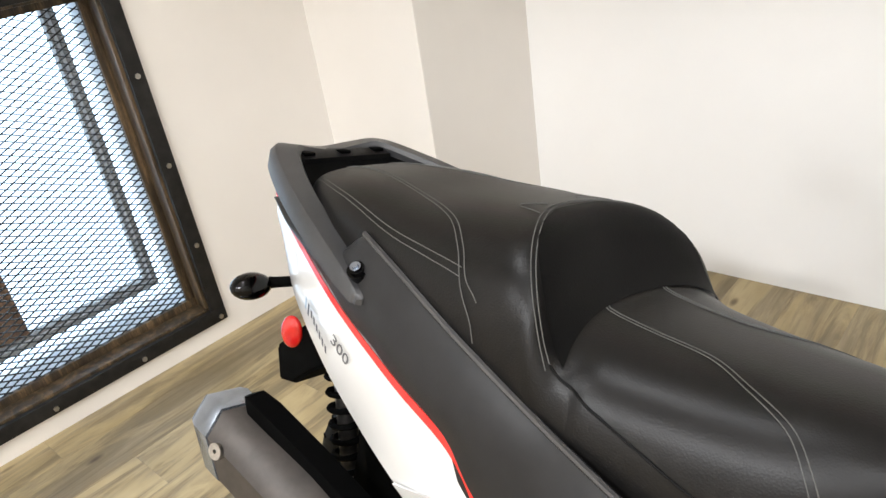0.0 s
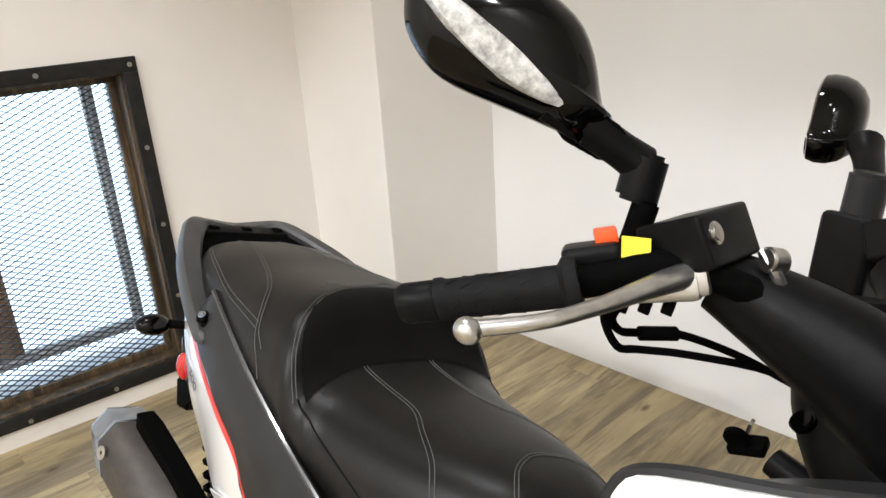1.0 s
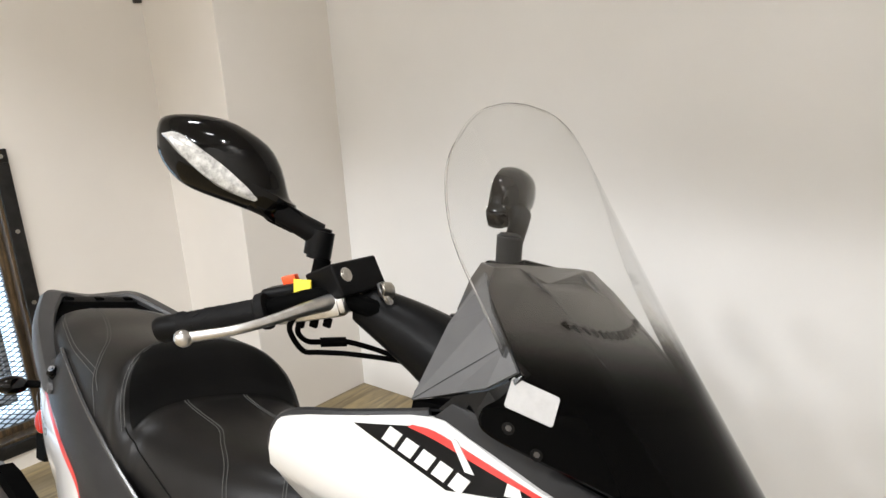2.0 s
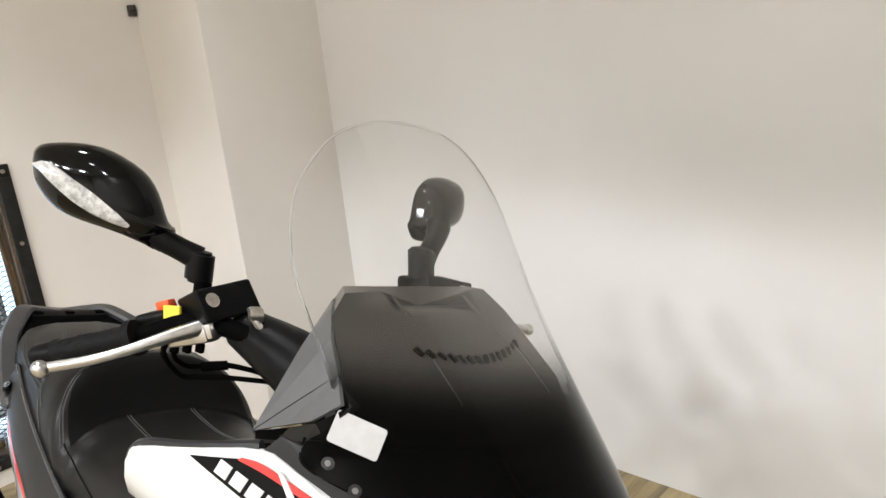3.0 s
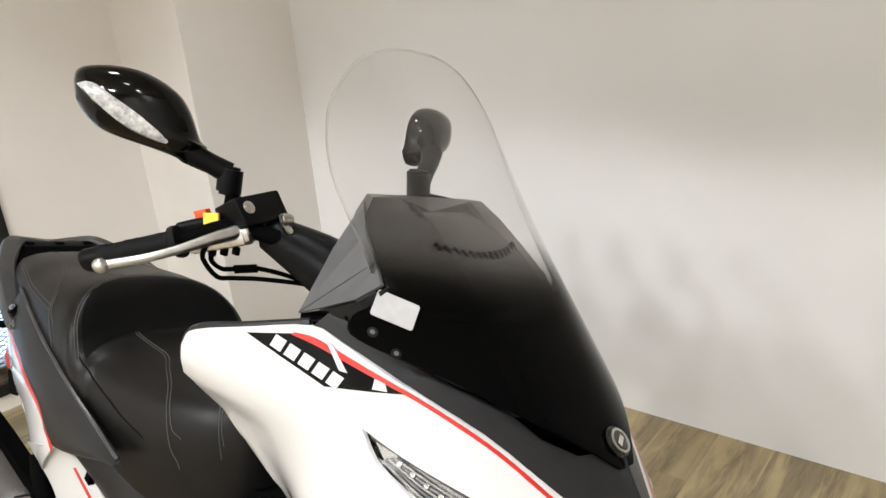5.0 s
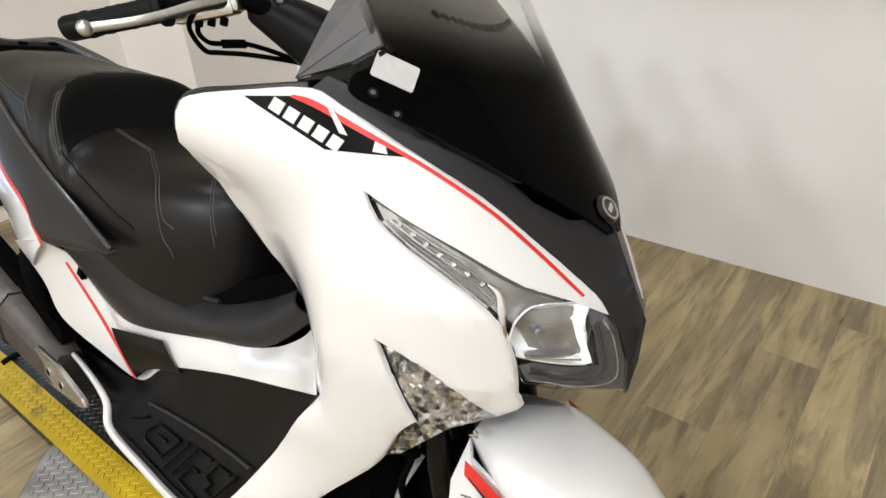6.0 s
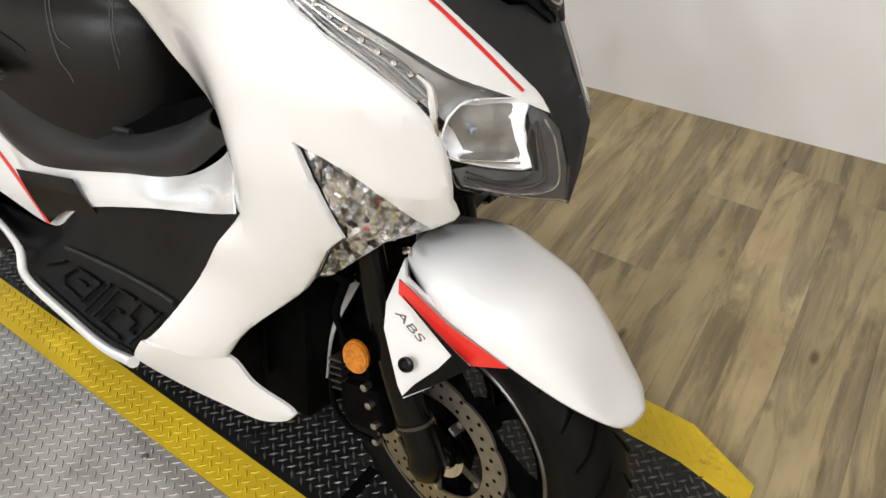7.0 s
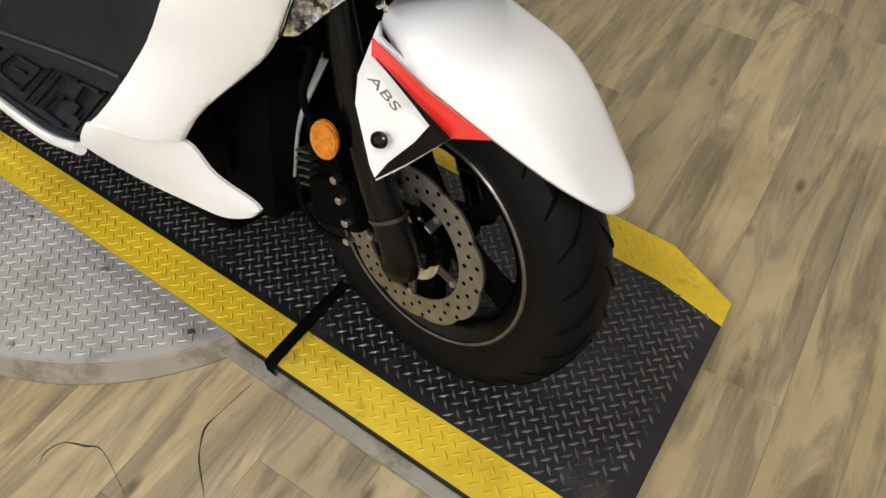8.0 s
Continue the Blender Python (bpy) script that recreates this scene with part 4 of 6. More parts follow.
# -- dash cowl under the screen
# rows of height; front middle and its half width; outer corner; back corner
COWL = [(1.05, 0.000, 0.085, -0.130, 0.185, -0.250, 0.16), (1.12, -0.085, 0.085, -0.150, 0.165, -0.250, 0.15), (1.18, -0.130, 0.082, -0.168, 0.140, -0.262, 0.140),
        (1.215, -0.172, 0.078, -0.205, 0.132, -0.292, 0.132), (1.250, -0.226, 0.074, -0.243, 0.122, -0.292, 0.114), (1.272, -0.257, 0.070, -0.270, 0.110, -0.288, 0.100)]
# outer corner on the side of the wide shoulder
SHOULDER = [(-0.130, 0.185), (-0.145, 0.190), (-0.153, 0.190), (-0.192, 0.172), (-0.226, 0.160), (-0.246, 0.128)]
rows = []
for i, (z, x0, w0, x1, w1, x2, w2) in enumerate(COWL):
    dip = 0.016 if i == 5 else 0.0
    half = [(x2, w2, z), (x1, w1, z), (x0, w0, z), (x0 + 0.006, w0 * 0.78, z - dip), (x0 + 0.008, 0.02, z - dip)]
    wide = [(x2, w2, z), SHOULDER[i] + (z,)] + half[2:]
    back = [(x2, w2 * 0.45, z - dip)]
    rows.append([Vector((a, -b + 0.007, c)) for a, b, c in wide] + [Vector((a, b + 0.007, c)) for a, b, c in reversed(half)] + [Vector((a, b + 0.007, c)) for a, b, c in back] + [Vector((a, -b + 0.007, c)) for a, b, c in back])
bm = slab(rows)
bmesh.ops.bevel(bm, geom=[e for e in bm.edges if e.calc_face_angle(0) > 0.22], offset=0.0035, segments=2, affect="EDGES")
cowl = sp("dash_cowl", bm, COWLGREY, None, "dark grey dash cowl with a notched top")
for i in range(14):
    y = -0.074 + i * 0.0118
    z = 1.2115 + 0.010 * (abs(y - 0.003) / 0.08) ** 2
    sp("vent_slot", moved(box(-0.003, 0.0026, -0.0026, 0.0026, -0.0058, 0.0058), pose(-0.160 - (z - 1.2115) * 1.3 - 0.006 * (abs(y) / 0.07) ** 2, y, z, 20 if y < 0 else -20, -46, 0)), MATTE, cowl, "dark vent slot", False)
for y0, y1 in ((-0.050, -0.062), (0.062, 0.078)):
    sp("cowl_crease", tube([(-0.252, y0, 1.2665), (-0.215, y0, 1.2450), (-0.165, y1, 1.2110), (-0.123, y1, 1.176)], 0.0022, 6, 1), COWLGREY, cowl, "moulded crease")
def facet(name, corners, material, parent=None, label="", mirrored=None):
    """A flat-faced plate over (x, out, z) corners, 4 mm thick."""
    bm = bmesh.new()
    top = [bm.verts.new((x, -d, z)) for x, d, z in corners]
    low = [bm.verts.new((x, -d + 0.004, z - 0.001)) for x, d, z in corners]
    bm.faces.new(top)
    bm.faces.new(list(reversed(low)))
    for k in range(len(top)):
        n = (k + 1) % len(top)
        bm.faces.new((top[k], low[k], low[n], top[n]))
    bmesh.ops.triangulate(bm, faces=[f for f in bm.faces if len(f.verts) > 4])
    if mirrored is not None:
        bm.transform(mirrored)
    return sp(name, bm, material, parent, label, False)


FAR = Matrix.Translation((-0.045, -0.050, -0.010)) @ MIRROR
for flip in (None, FAR):
    w = facet("cowl_wing", [(-0.250, 0.133, 1.266), (-0.268, 0.165, 1.204), (-0.257, 0.226, 1.127), (-0.178, 0.178, 1.204), (-0.212, 0.163, 1.232), (-0.236, 0.145, 1.260)], COWLSIDE, None, "grey faceted cowl wing", flip)
    facet("wing_lower", [(-0.257, 0.2265, 1.1265), (-0.178, 0.1785, 1.2035), (-0.150, 0.195, 1.184), (-0.172, 0.213, 1.163), (-0.212, 0.216, 1.146)], COWLSIDE, w, "lower facet of the wing", flip)
    facet("wing_base", [(-0.259, 0.221, 1.125), (-0.212, 0.211, 1.143), (-0.172, 0.208, 1.160), (-0.148, 0.189, 1.181), (-0.158, 0.207, 1.148), (-0.190, 0.223, 1.108), (-0.262, 0.226, 1.085)], GLOSS, w, "gloss black base under the wing", flip)
    fold = tube([(-0.180, -0.1780, 1.2030), (-0.218, -0.2022, 1.1655), (-0.256, -0.2262, 1.1275)], 0.0006, 6, 1)
    sp("wing_fold", moved(fold, flip) if flip is not None else fold, COVER, w, "folded edge")

# -- shield top trim
both("shield_trim", rails([(-0.370, 0.298, 1.072), (-0.29, 0.268, 1.107), (-0.215, 0.224, 1.127)], [(-0.365, 0.270, 1.068), (-0.30, 0.240, 1.102), (-0.22, 0.195, 1.128)], 5, 4, 0.0, 0.006), COVER, None, "dark shield top trim")
edge = [(-0.215, 1.1225), (-0.25, 1.113), (-0.290, 1.102), (-0.345, 1.088), (-0.376, 1.070), (-0.387, 1.040), (-0.388, 1.010), (-0.384, 0.980), (-0.372, 0.952)]
both("shield_edge", tube([(u - 0.004, -half_width(u, v) + 0.010, v + 0.002) for u, v in edge], 0.0065, 8), COVER, None, "dark edge strip behind the shield")

# -- handlebar, right side first; the left is its mirror image but for what only one side has
# the bars are turned a little: the left half is the right one's mirror image swung about the steering axis
STEER = Matrix.Translation((-0.33, 0, 1.13)) @ Matrix.Rotation(-0.20, 4, Vector((-0.44, 0, 0.90))) @ Matrix.Translation((0.33, 0, -1.13))


def bars(name, bm, material, parent=None, label="", smooth=True):
    other = moved(bm.copy(), STEER @ MIRROR)
    return sp(name, bm, material, parent, label, smooth), sp(name, other, material, parent, label, smooth)


BAR = [(-0.30, -0.02, 1.14), (-0.36, -0.11, 1.175), (-0.43, -0.19, 1.20), (-0.475, -0.245, 1.176), (-0.579, -0.335, 1.127)]
bars("handlebar", tube(BAR, 0.0125, 10), MATTE, None, "black handlebar")
stem = bars("bar_cover", tube([(-0.20, -0.03, 1.085), (-0.275, -0.078, 1.118), (-0.350, -0.108, 1.160), (-0.430, -0.140, 1.192)], [0.060, 0.060, 0.048, 0.030], 14, 4, 0.92), PLASTIC, None, "black plastic bar cover")
sp("stem_cover", tube([(-0.22, 0, 0.98), (-0.295, 0, 1.04), (-0.345, 0, 1.10), (-0.365, 0, 1.15), (-0.372, 0, 1.19)], [0.11, 0.095, 0.082, 0.062, 0.035], 18, 5, 0.8), PLASTIC, None, "black plastic stem cover")
sp("stem_bolt", moved(disc(0.011, -0.004, 0.004, 16, 0.002, "x"), pose(-0.360, -0.104, 1.094, 0, 40, 60)), GLOSS, None, "black stem screw")
key = sp("ignition_lock", tube([(-0.33, 0.035, 0.965), (-0.40, 0.036, 0.985), (-0.435, 0.036, 0.995)], [0.020, 0.018, 0.016], 14, 2), PLASTIC, None, "black ignition lock")
sp("key_head", join(moved(box(-0.026, 0.012, -0.014, 0.014, -0.006, 0.006, 0.004), pose(-0.455, 0.036, 1.002, 20, -18, 10)), moved(disc(0.013, -0.005, 0.005, 18, 0.002), pose(-0.468, 0.020, 1.008, 30, 0, 20))), MATTE, key, "black key head with fob")
sp("key_tag", moved(box(-0.002, 0.002, -0.006, 0.006, -0.022, 0.020, 0.001), pose(-0.470, 0.046, 1.006, 20, 10, 15)), METAL, key, "pale key strap")
gdir = (Vector((-0.579, -0.337, 1.126)) - Vector((-0.474, -0.252, 1.174))).normalized()
g0 = Vector((-0.474, -0.252, 1.174))
GR = Matrix.Translation(g0) @ gdir.to_track_quat("Y", "Z").to_matrix().to_4x4()
grip_profile = [(0.0, 0.0), (0.0215, 0.0), (0.0225, 0.004), (0.0215, 0.010), (0.0165, 0.014), (0.0158, 0.10), (0.0175, 0.104), (0.0175, 0.110), (0.0, 0.110)]
grips = bars("grip", moved(lathe(grip_profile, 22), GR), GRIP, None, "ribbed black rubber grip")
for side, grip in zip((-1, 1), grips):
    mm = STEER @ MIRROR if side > 0 else Matrix()
    for i in range(7):
        for k in range(5):
            sp("rib", moved(box(-0.0012, 0.0012, -0.005, 0.005, 0.0, 0.0010), mm @ GR @ pose(0, 0.026 + i * 0.0115, 0) @ pose(0, 0, 0, 0, k * 72 + i * 20, 0) @ pose(0, 0, 0.0155, 0, 0, 25)), GRIP, grip, smooth=False)
bars("bar_end", moved(lathe([(0, 0.110), (0.0150, 0.110), (0.0165, 0.113), (0.0165, 0.136), (0.0140, 0.142), (0, 0.142)], 20), GR), PLASTIC, None, "grey bar-end weight")
lev = [(-0.474, -0.355, 1.1435), (-0.449, -0.315, 1.1565), (-0.437, -0.275, 1.170), (-0.430, -0.235, 1.184), (-0.425, -0.195, 1.196)]
bars("brake_lever", tube(lev, [0.0062, 0.0058, 0.0062, 0.008, 0.0105], 12, 5, 1.0), METAL, None, "polished silver brake lever")
bm = bmesh.new()
bmesh.ops.create_uvsphere(bm, u_segments=18, v_segments=12, radius=0.0098)
bars("lever_ball", moved(bm, pose(-0.474, -0.360, 1.1425)), METAL, None, "round lever ball end")
bars("lever_perch", moved(box(-0.048, 0.044, -0.014, 0.014, -0.012, 0.012, 0.006), pose(-0.455, -0.205, 1.178, 0, -18, 26)), METAL, None, "silver lever perch")
SW = Matrix.Translation((-0.492, -0.216, 1.181)) @ gdir.to_track_quat("Y", "Z").to_matrix().to_4x4()
bars("switch_housing", moved(box(-0.021, 0.021, -0.026, 0.022, -0.021, 0.021, 0.008, 3), SW), PLASTIC, None, "black switch housing")
sp("kill_switch", moved(box(-0.007, 0.012, -0.024, -0.006, 0.019, 0.031, 0.002), SW), ORANGE, None, "orange-red kill switch")
sp("switch_label", moved(prism([(-0.0105, -0.0125), (0.0105, -0.0125), (0.0105, 0.0125), (-0.0105, 0.0125)], 0.0, 0.006, "yz", 0.001), Matrix.Translation((-0.456, -0.216, 1.203)) @ pose(0, 0, 0, 6, -12, -52)), YELLOWSW, None, "yellow warning label")
bars("brake_reservoir", moved(box(-0.050, 0.004, -0.034, 0.042, -0.023, 0.018, 0.004, 3), pose(-0.417, -0.171, 1.231, 12, -24, 0)), PLASTIC, None, "black brake fluid reservoir")
bars("sight_glass", moved(disc(0.0105, 0.0, 0.005, 20, 0.0018, "x"), pose(-0.4165, -0.188, 1.2295, 12, -24, 0)), CHROME, None, "round sight glass with a chrome ring")
bars("glass_window", moved(disc(0.0078, 0.004, 0.0072, 18, 0.002, "x"), pose(-0.4165, -0.188, 1.2295, 12, -24, 0)), STEELBOLT, None, "brownish sight window")
bars("perch_bolt", moved(disc(0.010, -0.006, 0.010, 14, 0.002), pose(-0.388, -0.148, 1.218, 0, 0, -20)), STEELBOLT, None, "steel banjo bolt")
bars("brake_hose", tube([(-0.396, -0.148, 1.223), (-0.386, -0.150, 1.214), (-0.380, -0.143, 1.201), (-0.374, -0.134, 1.193)], 0.0048, 8), METAL, None, "braided brake hose end")
bars("cable", tube([(-0.458, -0.226, 1.172), (-0.470, -0.224, 1.150), (-0.468, -0.205, 1.124), (-0.461, -0.185, 1.1225), (-0.436, -0.150, 1.1245), (-0.393, -0.090, 1.120), (-0.35, -0.06, 1.10)], 0.0036, 8), MATTE, None, "black throttle cable")
bars("cable", tube([(-0.456, -0.214, 1.172), (-0.473, -0.210, 1.148), (-0.475, -0.195, 1.1345), (-0.470, -0.180, 1.1335), (-0.452, -0.150, 1.1375), (-0.423, -0.105, 1.127), (-0.38, -0.07, 1.11)], 0.0036, 8), MATTE, None, "black throttle cable")
bars("perch_clamp", moved(box(-0.026, 0.022, -0.013, 0.013, -0.012, 0.013, 0.005), pose(-0.432, -0.192, 1.190, 0, -18, 26)), METAL, None, "silver lever clamp")
for k in range(3):
    bars("switch_plug", moved(box(-0.0045, 0.0045, -0.004, 0.004, -0.006, 0.006, 0.0015), pose(-0.462 + 0.013 * k, -0.214 + 0.010 * k, 1.161 + 0.003 * k, 0, 10, 30)), MATTE, None, "small black switch plug")
bars("cable_sleeve", tube([(-0.468, -0.178, 1.1335), (-0.452, -0.150, 1.1375)], 0.0062, 10, 1), MATTE, None, "black cable sleeve")

# mirrors
MIRROR_OUT = [(0.315, 1.369), (0.311, 1.384), (0.298, 1.392), (0.270, 1.396), (0.244, 1.391), (0.217, 1.372), (0.204, 1.347), (0.196, 1.312), (0.189, 1.301), (0.203, 1.278), (0.212, 1.283), (0.246, 1.294), (0.282, 1.305), (0.300, 1.318), (0.313, 1.342)]
LIGHT_OUT = [(0.306, 1.366), (0.284, 1.338), (0.256, 1.314), (0.222, 1.302), (0.226, 1.318), (0.254, 1.346), (0.290, 1.370)]


def mirror_shell(outline, steps, move, s, centre, grow):
    """Rings of an outline, swelling along the way the mirror's back faces."""
    mo = [(p.x, p.y) for p in crs([(a, b, 0) for a, b in outline + outline[:1]], 3)][:-1]
    cd, cz = centre
    out = []
    for off, k in steps:
        ring = []
        for d, z in mo:
            d2, z2 = cd + (d - cd) * k * grow, cz + (z - cz) * k * grow
            u = d2 - 0.235
            if s > 0:
                p = (-0.560 - 0.90 * u + off * 0.73, -0.232 - 0.944 * u - off * 0.672)
            else:
                p = (-0.554 - 0.39 * u + off * 0.95, 0.240 + 1.15 * u + off * 0.30)
            ring.append(Vector((p[0] + move[0], p[1] + move[1], z2 + move[2])))
        out.append(ring)
    return slab(out)


for s, dx, dy, dz, grow in ((1, 0.0, 0.0, -0.002, 1.04), (-1, -0.006, 0.050, 0.022, 0.96)):
    mir = sp("rear_mirror", mirror_shell(MIRROR_OUT, ((-0.020, 0.90), (-0.018, 0.96), (-0.008, 1.0), (0.004, 0.985), (0.016, 0.90), (0.026, 0.74), (0.033, 0.52), (0.036, 0.25)), (dx, dy, dz), s, (0.252, 1.340), grow), GLOSS, None, "gloss black rear mirror")
    if s > 0:
        sp("mirror_light", mirror_shell(LIGHT_OUT, ((0.005, 1.0), (0.0315, 0.97), (0.0365, 0.8), (0.038, 0.4)), (dx, dy, dz), s, (0.262, 1.334), grow), FROSTED, mir, "clear light strip")
    sp("mirror_glass", mirror_shell(MIRROR_OUT, ((-0.0215, 0.86), (-0.0205, 0.86)), (dx, dy, dz), s, (0.252, 1.340), grow), CHROME, mir, "mirror glass")
    arm = [(-0.545, -0.228, 1.308), (-0.530, -0.205, 1.294), (-0.514, -0.180, 1.280), (-0.501, -0.160, 1.269)]
    if s < 0:
        arm = [(-0.497, -0.214, 1.310), (-0.484, -0.197, 1.294), (-0.469, -0.171, 1.276), (-0.459, -0.148, 1.254)]
    bx, by, bz = arm[-1] if s > 0 else (-0.459, -0.1425, 1.245)
    sp("arm", tube([(x + dx, y * s + dy * 0.8, z + dz) for x, y, z in arm], [0.020, 0.0165, 0.0155, 0.0172], 14), PLASTIC, mir, "black mirror arm")
    boot = disc(0.0175, -0.030, 0.012, 18, 0.004, "z") if s > 0 else disc(0.0205, -0.020, 0.034, 20, 0.004, "z")
    sp("boot", moved(boot, Matrix.Translation((bx + 0.002 + dx, by * s + dy * 0.8, bz - 0.001 + dz)) @ pose(0, 0, 0, -6 * s, 4, 0)), PLASTIC if s > 0 else COVER, mir, "black rubber boot")
    if s < 0:
        clamp = sp("clamp", box(-0.495, -0.436, 0.158, 0.252, 1.160, 1.253, 0.010, 3), PLASTIC, mir, "black clamp block on the bar")
        sp("clamp_screw", moved(disc(0.009, -0.004, 0.004, 16, 0.002, "x"), pose(-0.440, 0.243, 1.236, 0, 0, 10)), METAL, clamp, "bright clamp screw")
    sp("mount", moved(disc(0.011, -0.05, 0.0, 14, 0.002, "z"), Matrix.Translation((bx + 0.009 + dx, by * s + dy * 0.8, bz - 0.027 + dz)) @ pose(0, 0, 0, -6 * s, 8, 0)), MATTE, mir)
    for i in range(4 if s > 0 else 0):
        sp("bellows", moved(lathe([(0.0140, -0.002), (0.0188, 0.0), (0.0140, 0.002)], 14, "x"), Matrix.Translation((-0.532 + 0.0042 * i + dx, (-0.2080 + 0.0058 * i) * s + dy * 0.8, 1.2915 - 0.0025 * i + dz)) @ pose(0, 0, 0, 0, 24, -58 * s)), MATTE, mir)

# -- seat
STATIONS = [(-0.585, 0.05, 0.790, 0.64), (-0.605, 0.085, 0.838, 0.62), (-0.65, 0.125, 0.866, 0.62), (-0.72, 0.155, 0.873, 0.625), (-0.80, 0.175, 0.872, 0.64),
            (-0.90, 0.190, 0.874, 0.68), (-0.97, 0.198, 0.880, 0.72), (-0.998, 0.200, 0.888, 0.735), (-1.015, 0.202, 0.914, 0.745), (-1.032, 0.203, 0.955, 0.755),
            (-1.052, 0.201, 0.974, 0.765), (-1.08, 0.200, 0.981, 0.78), (-1.15, 0.196, 0.977, 0.81), (-1.25, 0.184, 0.971, 0.845), (-1.35, 0.165, 0.972, 0.875),
            (-1.44, 0.132, 0.966, 0.89), (-1.49, 0.097, 0.953, 0.90), (-1.515, 0.05, 0.938, 0.905)]
fine = list(zip([p for p in crs([(a, b, 0) for a, b, c, d in STATIONS], 4)], [p for p in crs([(c, d, 0) for a, b, c, d in STATIONS], 4)]))


def seat_at(x):
    for (p, q), (r, s) in zip(fine, fine[1:]):
        if r.x <= x <= p.x:
            t = (p.x - x) / max(p.x - r.x, 1e-6)
            return p.y + (r.y - p.y) * t, q.x + (s.x - q.x) * t, q.y + (s.y - q.y) * t
    return (fine[0][0].y, fine[0][1].x, fine[0][1].y) if x > fine[0][0].x else (fine[-1][0].y, fine[-1][1].x, fine[-1][1].y)


def seat_shift(x, y):
    """The backrest step curves forward towards the sides."""
    return 0.035 * (y / 0.2) ** 2 * ease((-0.93 - x) / 0.06) * ease((x + 1.28) / 0.2)


def seat_point(x, a):
    w, zt, zb = seat_at(x)
    c, s = math.cos(a), math.sin(a)
    y = -w * math.copysign(abs(c) ** 0.68, c)
    z = zb + (zt - zb) * abs(s) ** 0.52
    return Vector((x + seat_shift(x, y), y - 0.012, z))


def seat_top(x, y, lift=0.0):
    w, zt, zb = seat_at(x)
    c = min(1, abs(y) / w) ** (1 / 0.68)
    s = math.sqrt(max(0, 1 - c * c))
    return Vector((x + seat_shift(x, y), y - 0.012 + lift * math.copysign(c, y), zb + (zt - zb) * s ** 0.52 + lift))


rows = []
for p, q in fine:
    rows.append([seat_point(p.x, math.pi * k / 30) for k in range(31)])
seat = sp("seat", slab([r + [Vector((r[0].x, r[-1].y * t + r[0].y * (1 - t), r[0].z - 0.004)) for t in (0.8, 0.5, 0.2)] for r in rows]), SEAT, None, "black vinyl two-level seat with grey stitching")
# smooth backrest crescent on the step
rows = []
for i in range(9):
    x = -0.996 - 0.086 * i / 8
    lim = 0.176 * math.sqrt(max(0.0, 1 - (i / 8.35) ** 2))
    rows.append([seat_top(x, lim * (k / 10 - 1), 0.0012) + Vector((0.0022, 0, 0)) for k in range(21)])
sp("backrest_pad", slab(rows, False), SEATDARK, seat, "smooth black backrest pad")


def stitch(line, gap=0.006, both_sides=True):
    for s in ((1, -1) if both_sides else (1,)):
        for off in ((0, gap) if gap else (0,)):
            pts = crs([(x, y, 0) for x, y in line], 6)
            path = []
            for i, p in enumerate(pts):
                d = pts[min(i + 1, len(pts) - 1)] - pts[max(i - 1, 0)]
                n = Vector((-d.y, d.x, 0)).normalized()
                q = p + n * off
                path.append(seat_top(q.x, q.y * s, 0.0008))
            sp("stitching", tube(path, 0.0007, 5, 1), THREAD, seat, "grey stitching")


stitch([(-1.004, -0.066), (-0.929, -0.065), (-0.867, -0.069), (-0.816, -0.094), (-0.767, -0.117), (-0.738, -0.137), (-0.715, -0.1475), (-0.690, -0.1428)])
stitch([(-0.705, 0.0), (-0.702, -0.016), (-0.686, -0.049), (-0.654, -0.080), (-0.634, -0.098), (-0.624, -0.1005)], 0.005)
stitch([(-1.008, -0.184), (-1.022, -0.1785), (-1.034, -0.168), (-1.050, -0.141), (-1.071, -0.088), (-1.086, -0.040), (-1.090, 0.0)])
stitch([(-1.47, -0.045), (-1.398, -0.052), (-1.320, -0.074), (-1.241, -0.101), (-1.176, -0.133), (-1.140, -0.168), (-1.124, -0.190), (-1.104, -0.1985)])
stitch([(-1.46, -0.105), (-1.40, -0.129), (-1.334, -0.149), (-1.240, -0.171), (-1.181, -0.180), (-1.128, -0.186)], 0.005)
stitch([(-1.086, -0.075), (-1.125, -0.060), (-1.105, -0.030)], 0.0)
# dark line added for the shading at the fold where top and side covers meet
for s in (1, -1):
    fold_line = [seat_top(p.x, p.y * s, 0.0002) for p in crs([(-1.008, -0.184, 0), (-0.985, -0.182, 0), (-0.952, -0.180, 0), (-0.890, -0.178, 0), (-0.830, -0.174, 0), (-0.775, -0.166, 0)], 5)]
    sp("fold_line", tube(fold_line, 0.0017, 6, 1), SEATDARK, seat, "dark line for the shading at the seat's folded edge")

# -- under-seat skirt and tunnel
both("seat_skirt", rails([(-0.99, 0.185, 0.665), (-0.913, 0.155, 0.643), (-0.839, 0.138, 0.630), (-0.716, 0.130, 0.632), (-0.593, 0.130, 0.655), (-0.462, 0.130, 0.719), (-0.369, 0.140, 0.777)],
                         [(-1.03, 0.188, 0.611), (-0.985, 0.168, 0.540), (-0.906, 0.157, 0.497), (-0.798, 0.157, 0.519), (-0.594, 0.162, 0.591), (-0.424, 0.167, 0.653), (-0.295, 0.162, 0.765)], 5, 6, 0.022), COVER, None, "dark grey skirt under the seat")
both("skirt_lip", tube([(x, -d, z) for x, d, z in ((-0.99, 0.187, 0.668), (-0.913, 0.156, 0.648), (-0.839, 0.138, 0.634), (-0.716, 0.130, 0.636), (-0.60, 0.126, 0.656))], 0.006, 8), COVER)
